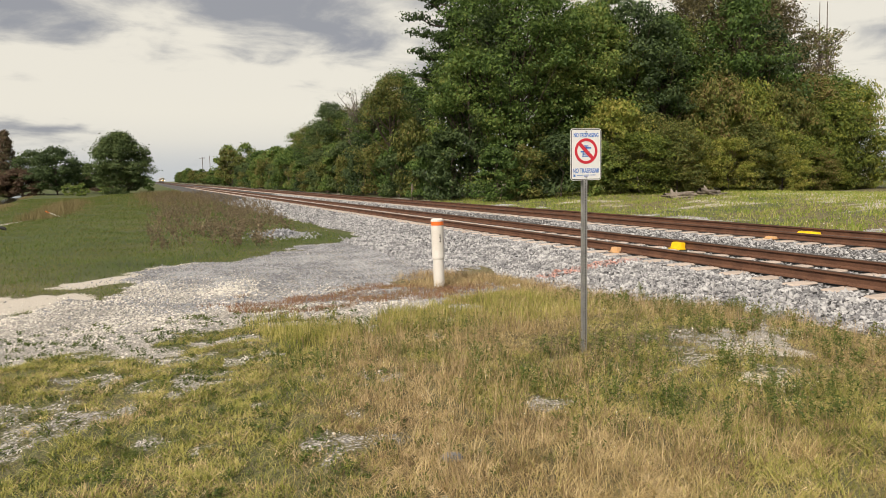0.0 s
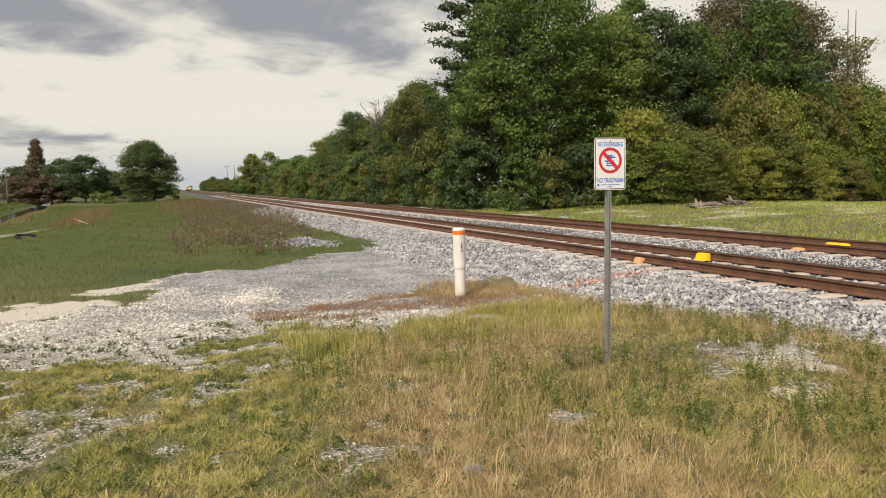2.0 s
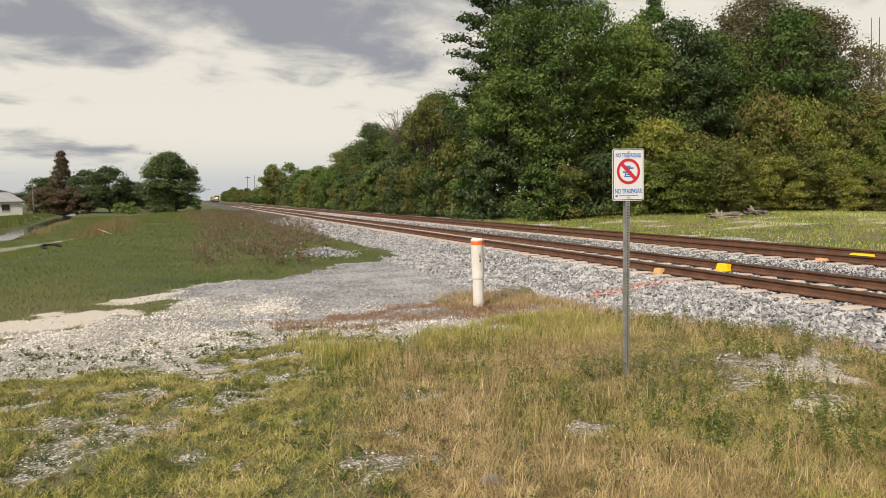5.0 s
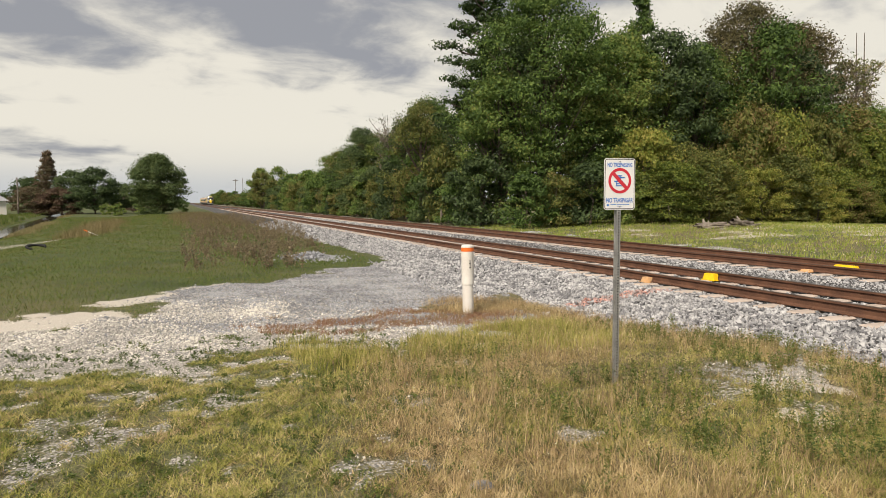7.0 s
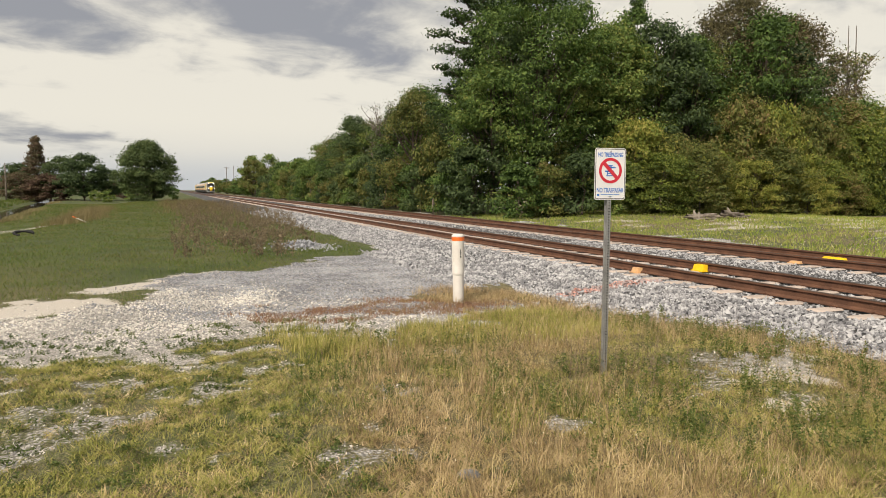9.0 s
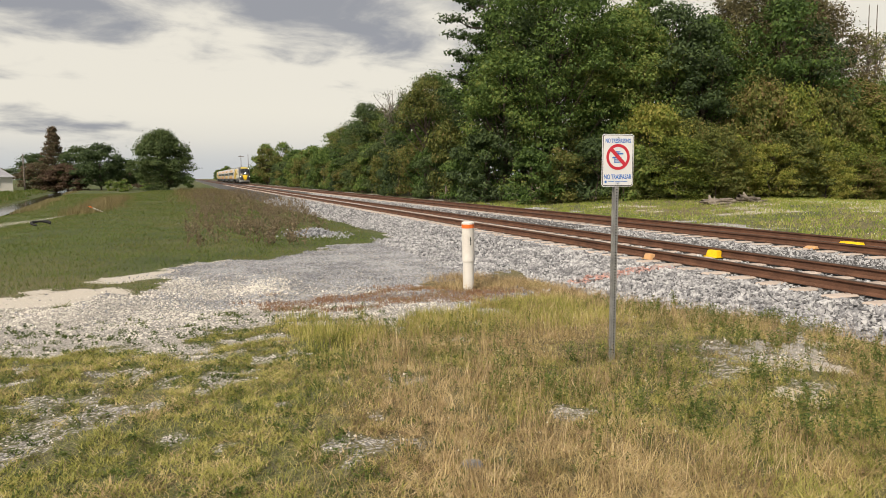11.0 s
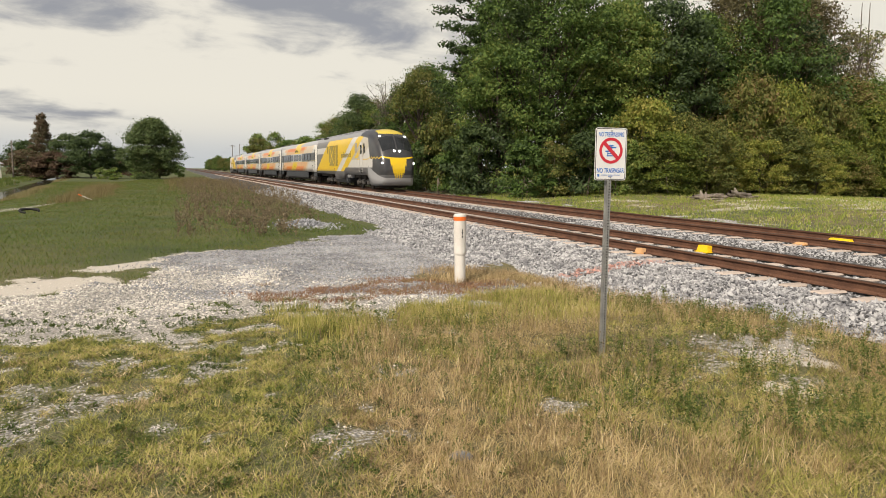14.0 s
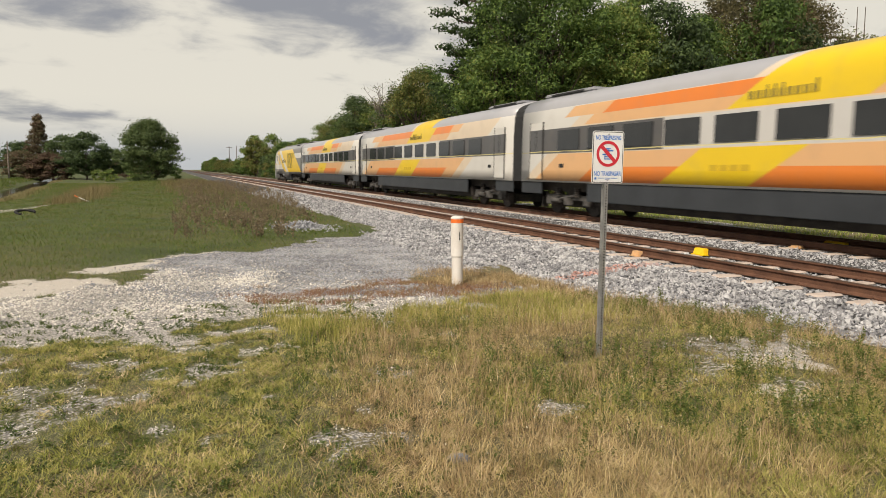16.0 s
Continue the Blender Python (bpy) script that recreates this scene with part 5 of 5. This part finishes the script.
def loco_paint():
    n, x, y, z, over, under, finish = paint_base("locomotive_paint")
    yellow, white, grey, dark, silver = (0.78, 0.52, 0.012), (0.64, 0.62, 0.59), (0.12, 0.12, 0.125), (0.04, 0.04, 0.044), (0.36, 0.36, 0.37)
    q = n.math("ADD", y, n.math("MULTIPLY", z, 2.18))
    col = n.mix(over(q, 25.3), white, (0.17, 0.165, 0.16))
    col = n.mix(n.both(over(q, 25.3), over(z, 2.9), under(z, 3.45)), col, white)
    col = n.mix(n.both(over(q, 12.8), under(q, 25.3)), col, yellow)
    col = n.mix(n.both(over(q, 14.6), under(q, 16.2)), col, white)
    col = n.mix(n.both(over(q, 9.6), under(q, 12.8), over(z, 2.22)), col, (0.52, 0.47, 0.38))
    col = n.mix(n.both(over(q, 11.0), under(q, 12.0), over(z, 2.35), under(z, 3.3)), col, yellow)
    col = n.mix(n.both(under(q, 13.4), under(z, 1.62)), col, grey)
    col = n.mix(under(z, 1.30), col, grey)
    wave = n.math("ADD", z, n.math("MULTIPLY", n.math("PINGPONG", n.math("MULTIPLY", y, 1.0), 0.28), n.math("MULTIPLY", under(y, 2.9), -0.55)))
    col = n.mix(over(z, 4.0), col, (0.30, 0.30, 0.31))
    front = n.math("SUBTRACT", y, n.math("MULTIPLY", n.math("SUBTRACT", z, 2.3), 0.42))
    face = n.both(under(front, 2.35), over(z, 1.1))
    arc = n.both(under(y, 5.2), over(n.math("ADD", z, n.math("MULTIPLY", y, -0.10)), 3.50))
    col = n.mix(n.math("MAXIMUM", n.both(face, n.math("MAXIMUM", over(z, 2.24), under(y, 1.75))), arc), col, dark)
    col = n.mix(n.both(under(y, 6.0), over(wave, 2.20), under(wave, 2.27)), col, yellow)
    side = n.math("ABSOLUTE", x)
    lip = n.math("ADD", z, n.math("MULTIPLY", y, -0.30))
    col = n.mix(n.both(under(lip, 0.90), under(y, 2.9)), col, silver)
    streak = n.math("PINGPONG", n.math("MULTIPLY", side, 1.0), 0.07)
    narrow = n.math("SUBTRACT", side, n.math("MULTIPLY", n.math("SUBTRACT", z, 1.0), 0.26))
    bib = n.both(under(n.math("ADD", narrow, n.math("MULTIPLY", streak, 1.6)), 0.38), under(z, 2.24), over(n.math("ADD", z, n.math("MULTIPLY", streak, 8.0)), 1.30), under(y, 1.4))
    col = n.mix(bib, col, yellow)
    visor = n.both(over(n.math("ADD", z, n.math("MULTIPLY", streak, 1.2)), 4.10), under(y, 2.9), under(side, 0.92))
    col = n.mix(visor, col, (0.62, 0.48, 0.05))
    return finish(col)


def coach_paint():
    n, x, y, z, over, under, finish = paint_base("coach_paint")
    yellow, white, orange, peach = (0.78, 0.54, 0.012), (0.64, 0.62, 0.58), (0.76, 0.22, 0.035), (0.72, 0.42, 0.20)
    pale = (0.68, 0.56, 0.42)
    q = n.math("ADD", y, n.math("MULTIPLY", z, 1.68))

    def within(v, a, b):
        return n.both(over(v, a), under(v, b))

    col = n.mix(within(q, 8.0, 26.6), white, pale)
    for a, b, c, low, high in ((9.0, 25.8, peach, 1.2, 2.22), (10.5, 22.8, orange, 1.2, 1.74), (13.0, 25.8, peach, 3.18, 3.50), (12.0, 27.6, peach, 3.5, 3.86), (13.2, 25.3, orange, 3.5, 3.86)):
        col = n.mix(n.both(within(q, a, b), within(z, low, high)), col, c)
    col = n.mix(n.both(within(q, 15.3, 18.6), within(z, 1.2, 2.22)), col, yellow)
    col = n.mix(n.both(within(q, 15.6, 19.4), over(z, 3.18)), col, yellow)
    belt = n.both(within(z, 2.24, 3.14), within(y, 0.9, 24.2))
    col = n.mix(belt, col, n.mix(within(y, 8.6, 16.4), (0.085, 0.083, 0.085), (0.58, 0.565, 0.54)))
    roof = n.both(over(z, 3.88), n.math("SUBTRACT", 1.0, within(q, 16.4, 19.8)))
    col = n.mix(roof, col, (0.40, 0.40, 0.42))
    col = n.mix(under(z, 1.24), col, (0.7, 0.68, 0.64))
    line = n.math("ADD", z, n.math("MULTIPLY", n.noise(n.make("ShaderNodeCombineXYZ", {1: y}).outputs[0], 0.8), -0.12))
    col = n.mix(n.both(within(line, 2.235, 2.262)), col, (0.70, 0.62, 0.25))
    return finish(col)


LOCO_PAINT, COACH_PAINT = loco_paint(), coach_paint()


def bogie(parent, y, spread_, r, name="bogie"):
    ob = new(name)
    ob.parent, ob.location = parent, (0, y, 0)
    for e in (-1, 1):
        bm = bmesh.new()
        block(bm, e * 1.02 - 0.07, e * 1.02 + 0.07, -spread_ - 0.35, spread_ + 0.35, 0.52, 0.72, 0.02)
        for s in (-1, 0, 1):
            block(bm, e * 1.1 - 0.1, e * 1.1 + 0.1, s * spread_ - 0.2, s * spread_ + 0.2, 0.34, 0.62, 0.03)
        rod(bm, (e * 1.12, -0.75, 0.75), (e * 1.12, 0.6, 0.55), 0.05, sides=8)
        rod(bm, (e * 1.14, 0.5, 0.5), (e * 1.14, 1.05, 0.5), 0.09, sides=10)
        part("side_frame", bm, GREY_GEAR, ob, "greasy steel bogie frame")
        for s in (-0.5, 0.5):
            bm = bmesh.new()
            for k in range(5):
                rod(bm, (e * 1.13, s * spread_, 0.66 + k * 0.07), (e * 1.13, s * spread_, 0.70 + k * 0.07), 0.13, sides=12)
            part("spring", bm, IRON, ob)
    bm = bmesh.new()
    block(bm, -0.95, 0.95, -0.35, 0.35, 0.55, 0.95, 0.03)
    part("bolster", bm, IRON, ob)
    bm = bmesh.new()
    block(bm, -0.66, 0.66, -spread_ - 0.7, spread_ + 0.7, 0.26, 0.60, 0.03)
    for s in (-1, 1):
        for e in (-1, 1):
            block(bm, e * 0.98 - 0.12, e * 0.98 + 0.12, s * (spread_ + 0.62) - 0.07, s * (spread_ + 0.62) + 0.07, 0.2, 0.62, 0.02)
    part("brake_gear", bm, IRON, ob, "brown-black brake gear and pipes")
    for s in (-1, 1):
        for e in (-1, 1):
            bm = bmesh.new()
            x0 = e * 0.7525
            rod(bm, (x0 - e * 0.055, s * spread_, r), (x0 - e * 0.03, s * spread_, r), r + 0.028, sides=28)
            rod(bm, (x0 - e * 0.03, s * spread_, r), (x0 + e * 0.08, s * spread_, r), r, r - 0.004, 28)
            rod(bm, (x0 + e * 0.08, s * spread_, r), (x0 + e * 0.16, s * spread_, r), 0.16, 0.13, 14)
            part("wheel", bm, IRON, ob, "dark steel wheel")
        bm = bmesh.new()
        rod(bm, (-0.72, s * spread_, r), (0.72, s * spread_, r), 0.08, sides=10)
        part("axle", bm, IRON, ob)


def lamp(parent, y, u, r, material, name="headlight"):
    p = loco_point(y, u)
    bm = bmesh.new()
    bmesh.ops.create_icosphere(bm, subdivisions=2, radius=1, matrix=Matrix.Translation(p) @ Matrix.Diagonal((r[0], 0.05, r[1], 1)))
    part(name, bm, material, parent)


def wordbars(parent, x, y0, y1, z, tall, material, side=True):
    """A plain row of bars in place of lettering."""
    bm = bmesh.new()
    k = 9
    w = (y1 - y0) / k
    for i in range(k):
        up = 1.0 if i in (0, 4, 5, 6) else 0.62
        block(bm, x - 0.006, x + 0.006, y0 + i * w + w * 0.18, y0 + i * w + w * 0.42, z, z + tall * up)
        block(bm, x - 0.006, x + 0.006, y0 + i * w + w * 0.58, y0 + i * w + w * 0.8, z, z + tall * 0.62)
    part("lettering", bm, material, parent, "plain bars in place of lettering")


def build_locomotive():
    loco = thing("locomotive", "yellow and white streamlined diesel locomotive with a dark nose", "locomotive", "vehicles of the passenger train")
    ys = [0, 0.02, 0.06, 0.12, 0.2, 0.31, 0.45, 0.64, 0.85, 1.07, 1.3, 1.55, 1.8, 2.05, 2.3, 2.6, 3.0, 3.6, 4.0, 4.5, 5.0, 7.5, 10.2, 10.6, 13.6, 14.0, 18, 22.0, LOCO]
    part("body", skin(loco_point, ys, [k / 24 for k in range(25)]), LOCO_PAINT, loco, "yellow, white and charcoal painted shell", smooth=False)
    loco.children[0].data.shade_smooth()
    part("windscreen", skin(loco_point, [0.56, 0.72, 0.9, 1.1, 1.28, 1.42], list(np.linspace(0.345, 0.494, 7)), 0.012, False), GLASS, loco, "sloping dark windscreen")
    part("windscreen", skin(loco_point, [0.56, 0.72, 0.9, 1.1, 1.28, 1.42], list(np.linspace(0.506, 0.655, 7)), 0.012, False), GLASS, loco)
    for u in (0.44, 0.56):
        a, b = loco_point(0.6, u), loco_point(1.1, u + 0.03)
        bm = bmesh.new()
        rod(bm, a + Vector((0, -0.03, 0.02)), b + Vector((0, -0.03, 0.02)), 0.012, sides=6)
        part("wiper", bm, BLACK, loco)
    for u in (0.478, 0.522):
        lamp(loco, 0.46, u, (0.085, 0.075), LAMP)
    for u in (0.385, 0.615):
        lamp(loco, 1.62, u, (0.12, 0.045), LAMP, "marker_lamp")
    for u in (0.245, 0.755):
        lamp(loco, 0.22, u, (0.07, 0.08), LAMP, "ditch_light")
    for e in (-1, 1):
        x = e * 1.485
        bm = bmesh.new()
        block(bm, x - 0.02, x + 0.02, 4.35, 5.1, 1.62, 3.55, 0.02)
        door = part("door", bm, WHITE_PAINT, loco, "white cab door")
        bm = bmesh.new()
        block(bm, x - 0.03, x + 0.03, 4.5, 4.95, 2.65, 3.35, 0.02)
        part("door_window", bm, GLASS, door)
        for yy in (4.28, 5.17):
            bm = bmesh.new()
            rod(bm, (x + e * 0.06, yy, 1.3), (x + e * 0.06, yy, 3.2), 0.02, sides=8)
            part("handrail", bm, WHITE_PAINT, loco)
        bm = bmesh.new()
        v = [bm.verts.new((x + e * s, yy, zz)) for s in (-0.02, 0.012) for yy, zz in ((3.55, 2.75), (4.1, 2.65), (4.1, 3.4), (3.85, 3.42))]
        bm.faces.new(v[:4])
        bm.faces.new(v[4:])
        for k in range(4):
            bm.faces.new((v[k], v[(k + 1) % 4], v[4 + (k + 1) % 4], v[4 + k]))
        bmesh.ops.recalc_face_normals(bm, faces=bm.faces[:])
        part("cab_window", bm, GLASS, loco, "dark side window of the cab")
        bm = bmesh.new()
        block(bm, x - 0.02, x + 0.012, 6.0, 6.7, 2.75, 3.55, 0.01)
        part("vent", bm, surface_cache("vent_beige", (0.42, 0.39, 0.33), (0.34, 0.31, 0.26)), loco, "beige louvred vent")
        for a, b in ((14.1, 16.4), (12.9, 13.7), (16.8, 17.3)):
            low = 1.78 if a < 16.5 else 2.9
            bm = bmesh.new()
            block(bm, x - 0.02, x + 0.012, a, b, low, 3.55, 0.01)
            grille = part("grille", bm, PANEL, loco, "olive mesh grille")
            if a == 14.1:
                for z0, z1 in ((low, 3.55), (3.55, low)):
                    bm = bmesh.new()
                    rod(bm, (x + e * 0.016, a + 0.05, z0), (x + e * 0.016, b - 0.05, z1), 0.07, sides=6)
                    for w in bm.verts:
                        w.co.x = x + e * 0.016 + (w.co.x - x - e * 0.016) * 0.15
                    part("brace", bm, YELLOW, grille)
        wordbars(loco, x, 8.1, 11.6, 2.45, 0.5, surface_cache("olive_print", (0.22, 0.18, 0.05), (0.2, 0.16, 0.05)))
        for yy in (14.1, 22.0):
            bm = bmesh.new()
            block(bm, x - 0.02, x + 0.03, yy - 0.09, yy + 0.09, 1.44, 1.58, 0.02)
            part("marker_light", bm, RED_LAMP, loco)
        bm = bmesh.new()
        block(bm, x - 0.02, x + 0.012, 4.5, 4.85, 1.18, 1.5, 0.02)
        part("step_recess", bm, HOLE, loco)
    for k in range(7):
        bm = bmesh.new()
        block(bm, -0.75, 0.75, 6.2 + k * 2.2, 7.9 + k * 2.2, 4.46, 4.595, 0.03)
        part("roof_hatch", bm, ROOF_GREY, loco, "grey roof hatch")
    for e in (-1, 1):
        bm = bmesh.new()
        block(bm, e * 0.95 - 0.3, e * 0.95 + 0.3, 18.6, 19.8, 4.28, 4.42, 0.02)
        part("roof_vent", bm, BLACK, loco)
    bm = bmesh.new()
    block(bm, -1.3, 1.3, 9.8, 14.2, 0.35, 1.06, 0.12)
    part("fuel_tank", bm, SKIRT, loco, "dark slate fuel tank")
    bm = bmesh.new()
    block(bm, -1.05, 1.05, 2.0, 22.0, 0.8, 1.1, 0.03)
    part("underframe", bm, IRON, loco)
    bm = bmesh.new()
    block(bm, -1.15, 1.15, 1.75, 2.1, 0.14, 0.66, 0.05)
    part("pilot", bm, IRON, loco, "dark snow pilot under the nose")
    for e in (-1, 1):
        bm = bmesh.new()
        rod(bm, (e * 1.25, 8.3, 0.92), (e * 1.25, 9.5, 0.92), 0.17, sides=16)
        part("air_tank", bm, ROOF_GREY, loco, "pale air tank")
    bogie(loco, 5.4, 1.5, 0.51)
    bogie(loco, 17.0, 1.5, 0.51)
    bm = skin(lambda y, u: Vector((coach_point(y, u).x * 0.955, y, 0.75 + (coach_point(y, u).z - 0.75) * 0.975)), [LOCO - 0.1, LOCO + 0.2, LOCO + 0.48], [k / 24 for k in range(25)])
    part("gangway", bm, BLACK, loco, "black rubber gangway bellows")
    return loco


CACHE = {}


def surface_cache(name, light, dark):
    if name not in CACHE:
        CACHE[name] = surface(name, light, dark, 0.55, 5, 0, 0.05)
    return CACHE[name]


def build_coach():
    coach = thing("passenger_coach", "white passenger coach with orange and yellow stripes and dark windows", "railway coach", "vehicles of the passenger train")
    part("body", skin(coach_point, list(np.linspace(0.30, COACH - 0.25, 14)), [k / 24 for k in range(25)]), COACH_PAINT, coach, "white shell with orange, peach and yellow stripes")
    coach.children[0].data.shade_smooth()
    for e in (-1, 1):
        x = e * 1.503
        for k in range(10):
            bm = bmesh.new()
            a = 3.35 + k * 1.93
            block(bm, x - 0.03, x + 0.006, a, a + 1.40, 2.36, 3.06, 0.004)
            part("window", bm, GLASS, coach, "dark tinted window")
        for a in (1.0, 23.2):
            bm = bmesh.new()
            block(bm, x - 0.03, x + 0.014, a, a + 0.95, 1.28, 3.42, 0.02)
            door = part("door", bm, COACH_PAINT, coach, "white plug door")
            bm = bmesh.new()
            block(bm, x - 0.03, x + 0.02, a + 0.36, a + 0.62, 2.35, 3.15, 0.03)
            part("door_window", bm, GLASS, door)
            for b in (a - 0.03, a + 0.95):
                bm = bmesh.new()
                block(bm, x - 0.03, x + 0.006, b, b + 0.03, 1.26, 3.44)
                part("door_seal", bm, BLACK, door)
        bm = bmesh.new()
        block(bm, e * 1.44 - 0.03, e * 1.44 + 0.03, 4.9, 20.2, 0.55, 1.18, 0.02)
        part("skirt", bm, SKIRT, coach, "dark slate side skirt")
        for a, b in ((0.25, 1.9), (23.3, 24.9)):
            bm = bmesh.new()
            block(bm, e * 1.42 - 0.03, e * 1.42 + 0.03, a, b, 0.72, 1.18, 0.02)
            part("end_skirt", bm, SKIRT, coach)
        for a in (2.3, 21.7):
            bm = bmesh.new()
            block(bm, x - 0.02, x + 0.01, a, a + 0.28, 1.72, 1.86, 0.01)
            part("side_lamp", bm, HOLE, coach)
        wordbars(coach, x, 11.4, 13.4, 3.36, 0.30, surface_cache("olive_print", (0.22, 0.18, 0.05), (0.2, 0.16, 0.05)))
        bm = bmesh.new()
        for k in range(4):
            block(bm, x - 0.004, x + 0.004, 13.2 + k * 0.35, 13.2 + k * 0.35 + 0.27, 1.62, 1.78)
        part("lettering", bm, surface_cache("ochre_print", (0.6, 0.40, 0.02), (0.55, 0.36, 0.02)), coach, "plain bars in place of lettering")
    for a, b in ((0.8, 4.2), (21.0, 24.4)):
        bm = bmesh.new()
        block(bm, -0.8, 0.8, a, b, 4.42, 4.58, 0.06)
        part("roof_unit", bm, ROOF_GREY, coach, "low grey roof unit")
        for e in (-1, 1):
            bm = bmesh.new()
            block(bm, e * 0.75 - 0.02, e * 0.83, a + 0.6, b - 0.6, 4.46, 4.54, 0.01)
            part("roof_vent", bm, BLACK, coach)
    bm = bmesh.new()
    block(bm, -1.1, 1.1, 0.3, 24.9, 0.85, 1.2, 0.03)
    block(bm, -1.25, 1.25, 5.0, 20.1, 0.34, 0.9, 0.08)
    part("underframe", bm, IRON, coach, "dark equipment under the floor")
    bogie(coach, 3.2, 1.25, 0.44)
    bogie(coach, 21.9, 1.25, 0.44)
    bm = skin(lambda y, u: Vector((coach_point(y, u).x * 0.965, y, 0.75 + (coach_point(y, u).z - 0.75) * 0.985)), [COACH - 0.3, PITCH, PITCH + 0.34], [k / 24 for k in range(25)])
    part("gangway", bm, BLACK, coach, "black rubber gangway bellows")
    return coach


engine = build_locomotive()
engine_behind = copy_thing(engine, Matrix.Identity(4))
coach_one = build_coach()
cars = [coach_one] + [copy_thing(coach_one, Matrix.Identity(4)) for _ in range(3)]


# movement ----------------------------------------------------------------------
def motions():
    times = [0.0, 0.1] + [k / 2 for k in range(1, 32)] + [15.9, 16.0]

    def nose(t):
        return 22.2 - (t - 14.5) * 47.0

    def drive(ob, back, turned=False):
        walk(ob, [(t, pose(FAR, nose(t) + back, RAIL, 0, 0, 180 if turned else 0)) for t in times])

    drive(engine, 0.0)
    for k, car in enumerate(cars):
        drive(car, LOCO + 0.1 + k * PITCH)
    drive(engine_behind, LOCO + 0.1 + 4 * PITCH + LOCO + 0.1, True)


motions()
